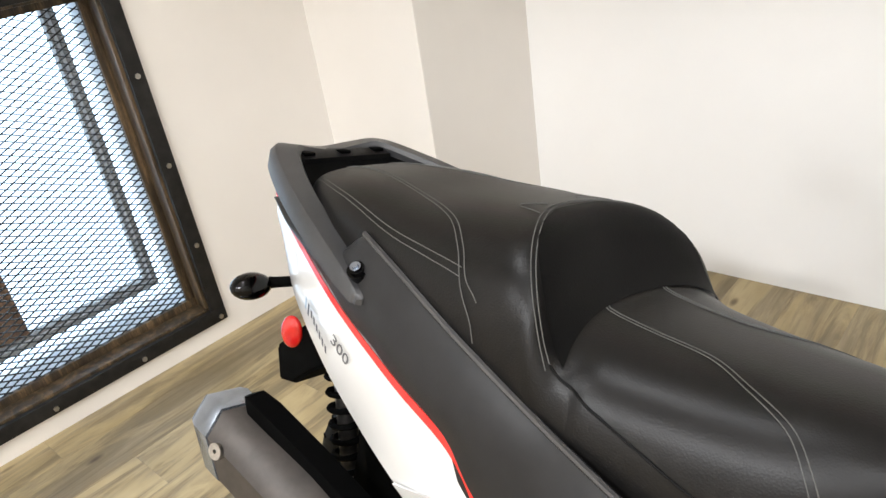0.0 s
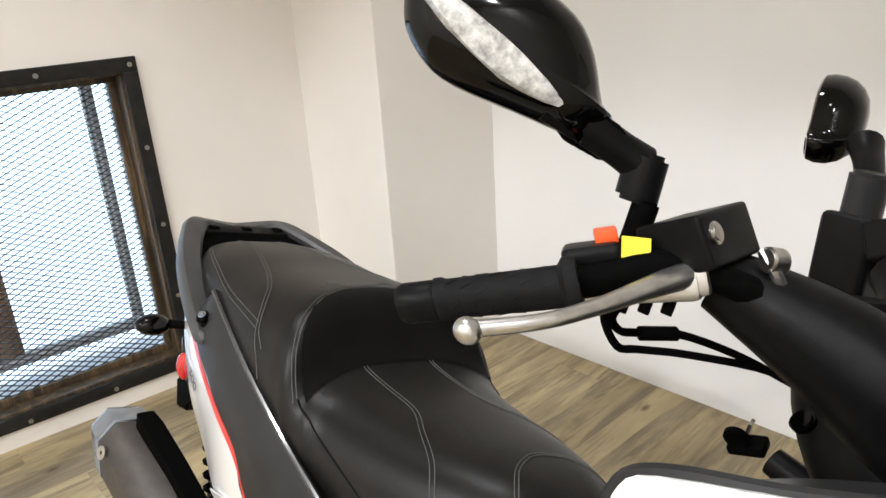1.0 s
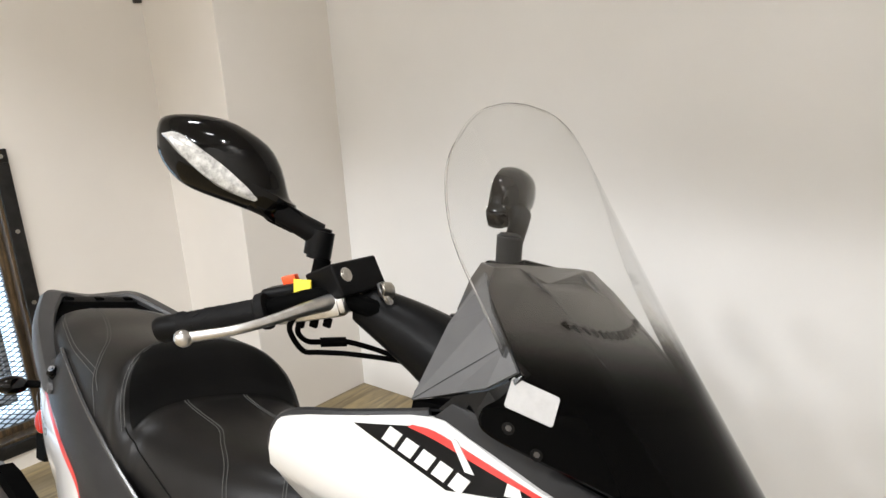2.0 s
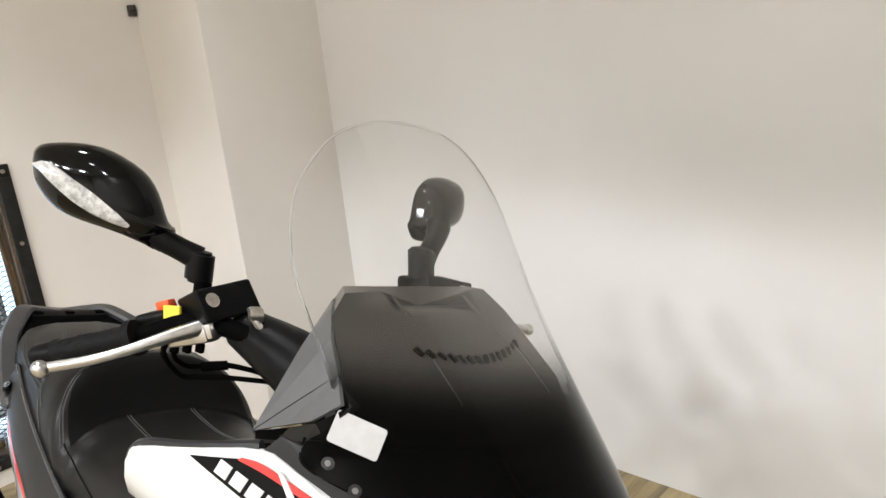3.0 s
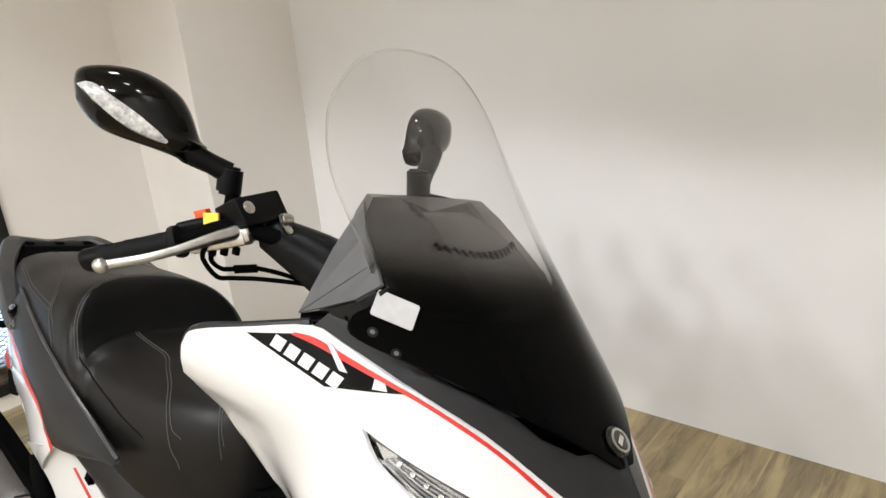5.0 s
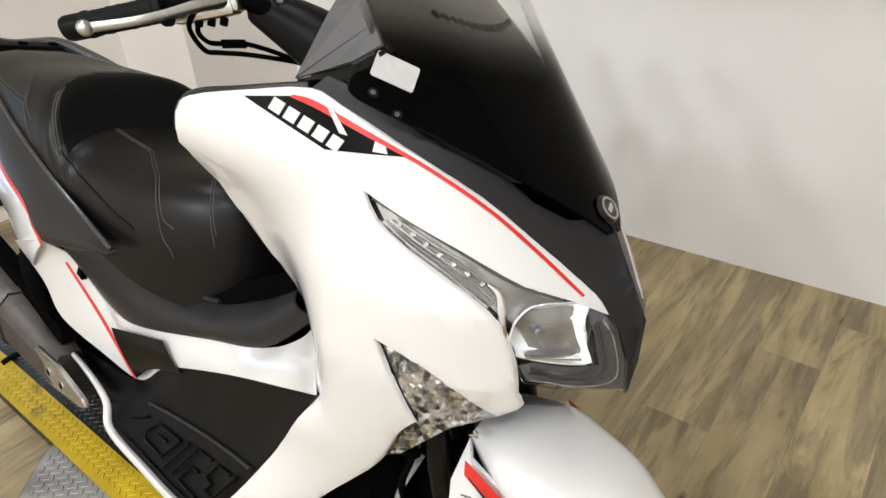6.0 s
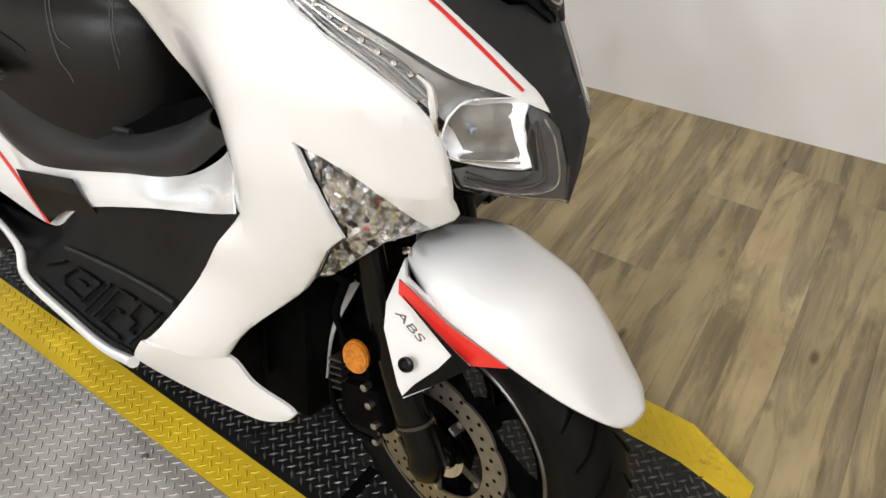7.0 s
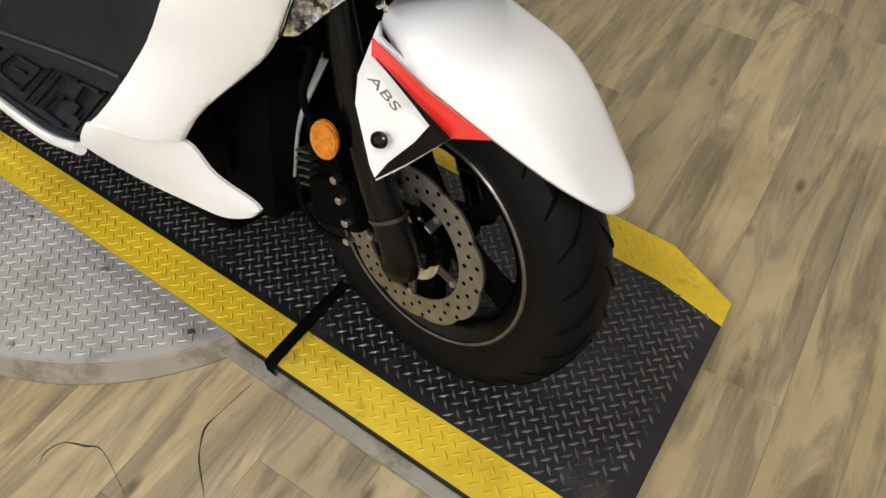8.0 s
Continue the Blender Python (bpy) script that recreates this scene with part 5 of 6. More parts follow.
sp("centre_tunnel", slab([[Vector(q) for q in ((x, -w, 0.32), (x, -w, zt - 0.05), (x, -w * 0.6, zt), (x, w * 0.6, zt), (x, w, zt - 0.05), (x, w, 0.32))] for x, w, zt in
                          ((-1.35, 0.15, 0.78), (-1.0, 0.15, 0.76), (-0.75, 0.125, 0.72), (-0.58, 0.120, 0.70), (-0.46, 0.115, 0.76), (-0.34, 0.13, 0.90), (-0.28, 0.15, 1.02))]), MATTE, None, "matte black centre tunnel")

# -- tail
TOPRAIL = [(-1.605, 0.095, 0.885), (-1.447, 0.160, 0.850), (-1.321, 0.200, 0.808), (-1.184, 0.226, 0.757), (-1.08, 0.237, 0.716), (-1.028, 0.240, 0.648)]
LOWRAIL = [(-1.605, 0.095, 0.830), (-1.505, 0.150, 0.757), (-1.386, 0.190, 0.687), (-1.300, 0.200, 0.620), (-1.20, 0.225, 0.590), (-1.125, 0.232, 0.556)]
both("tail_panel", rails(TOPRAIL, LOWRAIL, 6, 6, 0.006), WHITE)
both("tail_stripe", rails([(x, d + 0.003, z + 0.001) for x, d, z in TOPRAIL], [(x + 0.001, d + 0.0055, z - 0.008 - 0.004 * i / 5) for i, (x, d, z) in enumerate(TOPRAIL)], 6, 2, 0.0, 0.001), RED, None, "thin red stripe")
both("tail_cover", rails([(-1.58, 0.098, 0.894), (-1.43, 0.162, 0.876), (-1.325, 0.186, 0.884), (-1.27, 0.189, 0.914), (-1.193, 0.200, 0.888), (-1.10, 0.210, 0.845), (-0.98, 0.215, 0.790), (-0.89, 0.213, 0.748), (-0.78, 0.216, 0.708)],
                         [(-1.603, 0.098, 0.888), (-1.52, 0.135, 0.868), (-1.40, 0.176, 0.837), (-1.30, 0.206, 0.801), (-1.235, 0.218, 0.779), (-1.184, 0.228, 0.759), (-1.09, 0.239, 0.722), (-1.03, 0.240, 0.650), (-0.785, 0.219, 0.703)], 5, 8, 0.014), COVER, None, "dark grey plastic tail cover")
both("cover_bead", tube([(x, -d, z) for x, d, z in ((-1.27, 0.190, 0.919), (-1.193, 0.202, 0.889), (-1.10, 0.212, 0.846), (-0.98, 0.217, 0.791), (-0.89, 0.215, 0.749), (-0.79, 0.218, 0.711))], 0.005, 8), BEAD, None, "polished bead along the seat edge")
STRAPTOP = [(-1.04, 0.240, 0.648), (-1.013, 0.190, 0.604), (-0.981, 0.170, 0.536), (-0.906, 0.158, 0.497), (-0.798, 0.158, 0.519), (-0.594, 0.163, 0.591), (-0.424, 0.168, 0.653), (-0.325, 0.173, 0.717), (-0.291, 0.163, 0.765)]
STRAPLOW = [(-1.19, 0.235, 0.596), (-1.115, 0.220, 0.520), (-1.08, 0.210, 0.440), (-0.97, 0.185, 0.392), (-0.845, 0.172, 0.378), (-0.72, 0.177, 0.472), (-0.505, 0.192, 0.570), (-0.30, 0.222, 0.657), (-0.20, 0.252, 0.708)]
both("side_panel", rails(STRAPTOP, STRAPLOW, 6, 6, 0.006), WHITE, None, "white side panel")
both("side_stripe", rails([(-1.004, 0.214, 0.606), (-0.93, 0.196, 0.500), (-0.842, 0.186, 0.392)], [(-0.998, 0.213, 0.608), (-0.918, 0.195, 0.505), (-0.828, 0.186, 0.394)], 5, 2, 0.003, 0.001), RED, None, "thin red stripe")
both("side_mark", rails([(-0.90, 0.190, 0.488), (-0.83, 0.181, 0.503), (-0.728, 0.176, 0.530)], [(-0.826, 0.188, 0.398), (-0.76, 0.186, 0.452), (-0.652, 0.186, 0.494)], 4, 4, 0.004, 0.001), DECAL_BLACK, None, "gloss black wedge decal")


def tail_point(t, s, lift):
    a, b = crs(TOPRAIL, 6), crs(LOWRAIL, 6)
    i = t * (len(a) - 1)
    k = min(int(i), len(a) - 2)
    p, q = a[k].lerp(a[k + 1], i - k), b[k].lerp(b[k + 1], i - k)
    v = p.lerp(q, s)
    return Vector((v.x, -(v.y + 0.006 * 4 * s * (1 - s) + lift), v.z))


# script mark as plain bars, then the number that can be read
for i in range(8):
    t = 0.295 + i * 0.0170
    h = 0.16 if i in (0, 1) else 0.09
    q = [tail_point(t, 0.40 + 0.02 * i, 0.008), tail_point(t + 0.009, 0.40 + 0.02 * i, 0.008), tail_point(t + 0.017, 0.40 + 0.02 * i + h, 0.008), tail_point(t + 0.008, 0.40 + 0.02 * i + h, 0.008)]
    bm = slab([[q[0], q[1]], [q[3], q[2]]], False)
    both("script_bar", bm, PALEBLUE if i == 0 else INK, None, "plain grey script bar", False)
o0, o1, o2 = tail_point(0.425, 0.43, 0.006), tail_point(0.52, 0.43, 0.006), tail_point(0.425, 0.15, 0.006)
ex = (o1 - o0).normalized()
ez = ((o2 - o0) - (o2 - o0).dot(ex) * ex).normalized()
fr = Matrix((ex, ez, ex.cross(ez))).transposed().to_4x4()
fr.translation = o0
sp("number", moved(lettering("300", 0.027), fr @ Matrix.Diagonal((1.22, 0.92, 1, 1))), LETTERGREY, None, "grey number 300", False)

# -- grab rail
def beam(pts, widths, heights, n=5):
    """A chamfered flat beam along points, lying level across its run."""
    path = crs(pts, n)
    ws = [p.x for p in crs([(w, 0, 0) for w in widths], n)]
    hs = [p.x for p in crs([(h, 0, 0) for h in heights], n)]
    rows = []
    for i, p in enumerate(path):
        d = path[min(i + 1, len(path) - 1)] - path[max(i - 1, 0)]
        side = Vector((d.y, -d.x, 0)).normalized()
        up = Vector((0, 0, 1)) + side * 0.25
        w, h = ws[i], hs[i]
        rows.append([p + side * a * w + up * b * h for a, b in ((-1, -1), (1, -1), (1, 0.45), (0.72, 1), (-0.72, 1), (-1, 0.45))])
    return slab(rows)


half = [(-1.248, -0.224, 0.838), (-1.262, -0.214, 0.848), (-1.33, -0.196, 0.880), (-1.43, -0.168, 0.922), (-1.525, -0.126, 0.952), (-1.573, -0.094, 0.966), (-1.590, -0.055, 0.962), (-1.594, 0.0, 0.955)]
thin = [0.004, 0.013, 0.019, 0.020, 0.022, 0.024, 0.024, 0.024]
tall = [0.004, 0.010, 0.014, 0.015, 0.015, 0.014, 0.012, 0.012]
rail = sp("grab_rail", beam(half + [(x, -y, z) for x, y, z in reversed(half[:-1])], thin + thin[-2::-1], tall + tall[-2::-1]), RAILLIT, None, "black angular grab rail round the tail")
# dark sheet standing in for the shade of the cavity within the rail
tray = half[2:]
bm = slab([[Vector((x + 0.01, y, z - 0.016)), Vector((x + 0.01, -y, z - 0.016)), Vector((x + 0.01, -y, z - 0.004)), Vector((x + 0.01, y, z - 0.004))] for x, y, z in tray[:-1]])
sp("rail_tray", bm, MATTE, rail, "matte black sheet for the shade inside the rail", False)
bm = slab([[Vector((x, y0, z)), Vector((x, -y0, z)), Vector((x, -y0, z + h)), Vector((x, y0, z + h))] for x, y0, z, h in ((-1.535, -0.088, 0.950, 0.012), (-1.555, -0.080, 0.953, 0.016), (-1.610, -0.060, 0.952, 0.014), (-1.622, -0.050, 0.948, 0.008))])
bmesh.ops.bevel(bm, geom=[e for e in bm.edges if e.calc_face_angle(0) > 0.4], offset=0.004, segments=2, affect="EDGES")
sp("rail_bridge", bm, PLASTIC, rail, "black rail bridge")
for y in (-0.07, 0.0, 0.07):
    sp("rail_cap", moved(box(-0.008, 0.008, -0.010, 0.010, -0.002, 0.004, 0.002), pose(-1.550, y, 0.9665)), MATTE, rail, "small dark bolt cover")
both("rail_boss", moved(disc(0.015, -0.03, 0.002, 20, 0.004, "z"), pose(-1.263, -0.212, 0.878, 38, 12, 0)), GLOSS, rail, "gloss black rail boss")
both("rail_bolt", moved(disc(0.0075, 0.001, 0.008, 16, 0.003, "z"), pose(-1.263, -0.212, 0.878, 38, 12, 0)), SMOOTHCAP, None, "shiny rail bolt")
sp("tail_light", box(-1.635, -1.595, -0.085, 0.085, 0.84, 0.90, 0.012, 3), REDLENS, None, "red tail light")
sp("tail_core", slab([[Vector((x, -w, z0)), Vector((x, w, z0)), Vector((x, w * 0.8, z1)), Vector((x, -w * 0.8, z1))] for x, w, z0, z1 in ((-1.0, 0.19, 0.56, 0.82), (-1.25, 0.185, 0.66, 0.88), (-1.45, 0.14, 0.76, 0.92), (-1.595, 0.08, 0.845, 0.94))]), MATTE, None, "matte black tail core")

# -- rear lamps, plate carrier, muffler
both("rear_indicator", tube([(-1.52, -0.12, 0.765), (-1.535, -0.155, 0.765), (-1.545, -0.165, 0.763)], [0.009, 0.009, 0.010], 10), MATTE, None, "black rear indicator on a short stalk")
bm = bmesh.new()
bmesh.ops.create_uvsphere(bm, u_segments=20, v_segments=12, radius=1.0)
both("indicator_lens", moved(bm, pose(-1.548, -0.198, 0.762, 0, -8, 10) @ Matrix.Diagonal((0.026, 0.036, 0.022, 1))), GLOSS, None, "dark smoked indicator")
bm = bmesh.new()
bmesh.ops.create_uvsphere(bm, u_segments=20, v_segments=12, radius=1.0)
both("rear_reflector", moved(bm, pose(-1.535, -0.142, 0.672, 0, 15, 20) @ Matrix.Diagonal((0.020, 0.010, 0.032, 1))), REDLENS, None, "oval red reflector")
sp("plate_carrier", prism([(-1.50, 0.70), (-1.55, 0.66), (-1.60, 0.62), (-1.605, 0.548), (-1.56, 0.558), (-1.51, 0.60), (-1.45, 0.64)], -0.135, 0.135, "xz", 0.006), MATTE, None, "black plate carrier")
MUF = [(-1.06, -0.215, 0.295), (-1.20, -0.228, 0.360), (-1.36, -0.242, 0.430), (-1.52, -0.256, 0.488)]
HEXA = [(-0.060, -0.080), (0.020, -0.080), (0.062, -0.030), (0.058, 0.040), (0.020, 0.074), (-0.045, 0.070), (-0.066, 0.010)]


def muffler_ring(p, k):
    """A seven-sided section standing across the muffler's run; first number outwards, second up."""
    return [Vector((p[0] - v * 0.36 * k, p[1] - u * k, p[2] + v * 0.93 * k)) for u, v in HEXA]


bm = slab([muffler_ring(p, k) for p, k in zip(MUF, (0.72, 0.92, 1.0, 1.0))])
bmesh.ops.bevel(bm, geom=[e for e in bm.edges if e.calc_face_angle(0) > 0.4], offset=0.014, segments=3, affect="EDGES")
muffler = sp("muffler", bm, GUNMETAL, None, "brown-grey metal muffler")
bm = slab([muffler_ring((x, y, z), k) for x, y, z, k in ((-1.522, -0.256, 0.489, 1.03), (-1.550, -0.259, 0.500, 1.03), (-1.566, -0.260, 0.506, 0.92))])
bmesh.ops.bevel(bm, geom=[e for e in bm.edges if e.calc_face_angle(0) > 0.4], offset=0.008, segments=2, affect="EDGES")
sp("end_cap", bm, SMOOTHCAP, muffler, "polished faceted end cap")
sp("heat_shield", slab([[Vector((x, y - 0.030 * k, z - 0.02 * k)), Vector((x - 0.01, y - 0.022 * k, z + 0.030 * k)), Vector((x - 0.01, y + 0.020 * k, z + 0.034 * k)), Vector((x, y + 0.035 * k, z - 0.01 * k))] for x, y, z, k in
                        ((-1.10, -0.190, 0.375, 0.8), (-1.25, -0.197, 0.438, 0.85), (-1.40, -0.208, 0.500, 0.9), (-1.49, -0.217, 0.538, 0.9), (-1.525, -0.222, 0.552, 0.8), (-1.540, -0.224, 0.556, 0.45))]), MATTE, muffler, "black heat shield")
sp("shield_screw", moved(lathe([(0.004, 0.0), (0.014, 0.0), (0.014, -0.006), (0.004, -0.006)], 18), pose(-1.510, -0.312, 0.512, -20, 0, 8)), STEELBOLT, muffler, "steel screw ring")
sp("silencer_clamp", slab([muffler_ring((x, y, z), 1.03) for x, y, z in ((-1.225, -0.2295, 0.369), (-1.245, -0.2315, 0.378))]), DARKMETAL, muffler, "dark clamp band")
helix = [(-1.455 + 0.026 * math.cos(a), -0.105 + 0.026 * math.sin(a), 0.40 + 0.22 * a / (2 * math.pi * 7)) for a in [2 * math.pi * k / 12 for k in range(85)]]
both("shock_spring", tube(helix, 0.0058, 7, 1), MATTE, None, "black coil spring")
both("shock_body", moved(disc(0.016, 0.36, 0.68, 14, 0.002, "z"), pose(-1.455, -0.105, 0)), DARKMETAL, None, "dark damper tube")
both("splash_guard", prism([(-1.35, 0.62), (-1.28, 0.55), (-1.18, 0.50), (-1.10, 0.40), (-1.02, 0.36), (-1.10, 0.28), (-1.40, 0.42)], -0.15, -0.13, "xz", 0.004), MATTE, None, "matte black inner guard")


def wheel(name, centre, radius, width, rim_r, steer, label, spokes=5):
    m0 = Matrix.Translation(centre) @ pose(0, 0, 0, 0, 0, steer)
    h = width / 2
    w = new(name)
    w.parent = scooter
    tagged(w, label)
    tyre = [(rim_r, -h * 0.62), (rim_r + 0.012, -h * 0.86), (rim_r + 0.045, -h), (radius - 0.035, -h * 0.97), (radius - 0.012, -h * 0.74), (radius - 0.003, -h * 0.38), (radius, 0)]
    tyre = tyre + [(r, -y) for r, y in reversed(tyre[:-1])] + [(rim_r - 0.004, 0)]
    ty = sp("tyre", moved(lathe(tyre, 72), m0), RUBBER, w, "black road tyre")
    # dark tubes laid in the tread imitate the shade of its grooves
    for k in range(26):
        for s in (-1, 1):
            a = 360 / 26 * (k + (0.5 if s > 0 else 0))
            pts = [(radius - 0.030, s * h * 0.95), (radius - 0.0105, s * h * 0.70), (radius - 0.0035, s * h * 0.40), (radius - 0.0015, s * h * 0.15)]
            path = [(r * math.cos(radians(a + 5 * i)), y, r * math.sin(radians(a + 5 * i))) for i, (r, y) in enumerate(pts)]
            sp("groove_shade", moved(tube(path, [0.0012, 0.0034, 0.0032, 0.0012], 5, 2), m0), MATTE, ty)
    ri = sp("rim", moved(lathe([(rim_r + 0.010, -h * 0.84), (rim_r + 0.012, -h * 0.78), (rim_r - 0.006, -h * 0.60), (rim_r - 0.020, -h * 0.35), (rim_r - 0.024, 0), (rim_r - 0.020, h * 0.35), (rim_r - 0.006, h * 0.60), (rim_r + 0.012, h * 0.78), (rim_r + 0.004, h * 0.86),
                                  (rim_r - 0.012, h * 0.66), (rim_r - 0.028, h * 0.36), (rim_r - 0.030, 0), (rim_r - 0.028, -h * 0.36), (rim_r - 0.014, -h * 0.66)], 72), m0), FORKBLACK, w, "black cast rim")
    for s in (-1, 1):
        sp("rim_lip", moved(lathe([(rim_r + 0.006, s * h * 0.88), (rim_r + 0.010, s * h * 0.90), (rim_r + 0.012, s * h * 0.86), (rim_r + 0.008, s * h * 0.84)], 72), m0), RIMLIP, w, "worn lip of the rim")
    for k in range(spokes):
        sk = slab([[Vector((x, -t, -wd)), Vector((x, t, -wd)), Vector((x, t, wd)), Vector((x, -t, wd))] for x, wd, t in ((0.025, 0.016, 0.024), (0.07, 0.011, 0.020), (0.12, 0.012, 0.017), (rim_r - 0.018, 0.020, 0.018))])
        sp("spoke", moved(sk, m0 @ pose(0, 0, 0, 0, 360 / spokes * k + 20, 0)), MATTE, w)
    sp("hub", moved(disc(0.035, -0.05, 0.05, 24, 0.004), m0), MATTE, w)
    return w, m0


FRONT = (0.030, 0.0, 0.312)
fw, FM = wheel("front_wheel", FRONT, 0.290, 0.122, 0.186, -7, "front wheel with dark cast rim and wave disc")
# wave disc with drilled holes
n, ro, rin = 240, 0.140, 0.098
ring = [(ro + 0.0065 * abs(math.sin(10 * math.pi * k / n)) ** 0.6 - 0.003) for k in range(n)]
bm = bmesh.new()
vv = [[bm.verts.new((r * math.cos(2 * math.pi * k / n), y, r * math.sin(2 * math.pi * k / n))) for r, y in ((rin, -0.080), (ring[k], -0.080), (ring[k], -0.075), (rin, -0.075))] for k in range(n)]
for k in range(n):
    a, b = vv[k], vv[(k + 1) % n]
    for i in range(4):
        bm.faces.new((a[i], a[(i + 1) % 4], b[(i + 1) % 4], b[i]))
rotor = sp("brake_disc", moved(bm, FM), DISCSTEEL, fw, "drilled wave brake disc")
for k in range(20):
    for r, o in ((0.109, 0.0), (0.121, 0.5), (0.133, 0.05)):
        a = 2 * math.pi * (k + o) / 20
        sp("drill_hole", moved(disc(0.0038, -0.0804, -0.0800, 8), FM @ Matrix.Translation((r * math.cos(a), 0, r * math.sin(a)))), MATTE, rotor, smooth=False)
sp("disc_carrier", moved(lathe([(0.045, -0.079), (0.060, -0.081), (0.060, -0.073), (0.045, -0.071)], 40), FM), CHROME, fw, "bright disc carrier ring")
for k in range(5):
    sp("carrier_arm", moved(box(0.055, 0.103, -0.0785, -0.0745, -0.008, 0.008, 0.001), FM @ pose(0, 0, 0, 0, 72 * k + 10, 0)), DARKMETAL, fw)
    sp("disc_bolt", moved(disc(0.0055, -0.084, -0.078, 8, 0.001), FM @ pose(0, 0, 0, 0, 72 * k + 10, 0) @ pose(0.092, 0, 0)), STEELBOLT, fw)

# fork, caliper, reflector
both("fork_leg", tube([(-0.118, -0.112, 0.72), (-0.075, -0.112, 0.555), (-0.028, -0.112, 0.43), (0.022, -0.112, 0.330), (0.030, -0.112, 0.300), (0.036, -0.112, 0.278)], [0.020, 0.023, 0.026, 0.029, 0.031, 0.024], 18), FORKBLACK, None, "black fork leg")
both("fork_tube", tube([(-0.140, -0.112, 0.80), (-0.115, -0.112, 0.71)], 0.017, 14, 1), CHROME, None, "chrome fork tube")
both("clamp_ring", moved(lathe([(0.026, -0.003), (0.0295, -0.003), (0.0295, 0.003), (0.026, 0.003)], 20, "z"), Matrix.Translation((-0.001, -0.112, 0.376)) @ pose(0, 0, 0, 0, -26, 0)), DARKMETAL, None, "steel clamp ring")
cal = sp("brake_caliper", join(moved(box(-0.045, 0.045, -0.026, 0.026, -0.045, 0.045, 0.012), pose(-0.098, -0.098, 0.345, 0, -18, 0)), moved(box(-0.03, 0.03, -0.018, 0.018, -0.05, 0.05, 0.01), pose(-0.128, -0.09, 0.42, 0, -10, 0))), MATTE, None, "black brake caliper")
for x, z in ((-0.075, 0.372), (-0.062, 0.335), (-0.058, 0.30), (-0.085, 0.405)):
    sp("caliper_bolt", moved(disc(0.0065, -0.136, -0.120, 10, 0.001), Matrix.Translation((x, 0, z))), STEELBOLT, cal)
for i in range(5):
    sp("fin", moved(box(-0.014, 0.014, -0.128, -0.10, -0.002, 0.002), pose(-0.150, 0, 0.36 + 0.015 * i, 0, -18, 0)), DARKMETAL, cal)
sp("brake_line", tube([(-0.13, -0.12, 0.46), (-0.145, -0.13, 0.52), (-0.125, -0.13, 0.60), (-0.13, -0.12, 0.70)], 0.006, 8), MATTE, None, "black brake line")
sp("brake_line", tube([(-0.16, -0.12, 0.40), (-0.155, -0.128, 0.33), (-0.12, -0.125, 0.285), (-0.075, -0.122, 0.285)], 0.005, 8), MATTE, None, "black sensor cable")
sp("line_clip", moved(box(-0.012, 0.012, -0.01, 0.01, -0.007, 0.007, 0.003), pose(-0.125, -0.135, 0.60)), MATTE, None)
refl = sp("fork_reflector", moved(disc(0.027, -0.006, 0.006, 30, 0.003), pose(-0.078, -0.160, 0.490, 0, 0, 16) @ Matrix.Diagonal((0.74, 1, 1.15, 1))), AMBER, None, "round amber reflector")
sp("reflector_bracket", moved(box(-0.02, 0.02, 0.006, 0.03, -0.02, 0.02, 0.004), pose(-0.078, -0.160, 0.490, 0, 0, 16)), MATTE, refl)
sp("inner_guard", rails([(-0.165, 0.07, 0.56), (-0.200, 0.075, 0.45), (-0.205, 0.08, 0.335)], [(-0.130, 0.10, 0.57), (-0.175, 0.105, 0.45), (-0.195, 0.10, 0.335)], 5, 3, 0.006), WHITE, None, "white edge of the inner mudguard")

# -- front mudguard
MUD = [((0.2905, 0.519), (0.2902, 0.010, 0.517)), ((0.287, 0.529), (0.284, 0.044, 0.520)), ((0.252, 0.562), (0.264, 0.080, 0.540)), ((0.197, 0.634), (0.216, 0.112, 0.566)), ((0.145, 0.679), (0.151, 0.135, 0.597)),
       ((0.080, 0.699), (0.100, 0.146, 0.618)), ((0.025, 0.708), (0.035, 0.148, 0.640)), ((-0.045, 0.692), (-0.040, 0.105, 0.655))]
cl, el = crs([(a, 0, b) for (a, b), _ in MUD], 5), crs([e for _, e in MUD], 5)
rows = []
for c, e in zip(cl, el):
    row = []
    for k in range(21):
        a = math.pi * (k / 20 - 0.5)
        s, co = math.sin(a), math.cos(a) ** (0.8 if k < 10 else 1.15) if abs(k - 10) < 10 else 0.0
        row.append(Vector((e.x + (c.x - e.x) * co, (e.y if s < 0 else e.y * 0.56) * math.copysign(abs(s) ** (0.85 if s < 0 else 1.0), s), e.z + (c.z - e.z) * co)))
    rows.append(row)
mud = sp("front_mudguard", slab([r + [v * 1 + Vector((0, -0.004 * (1 if v.y > 0 else -1), -0.005)) for v in reversed(r)] for r in rows]), WHITE, None, "white front mudguard with red stripe")


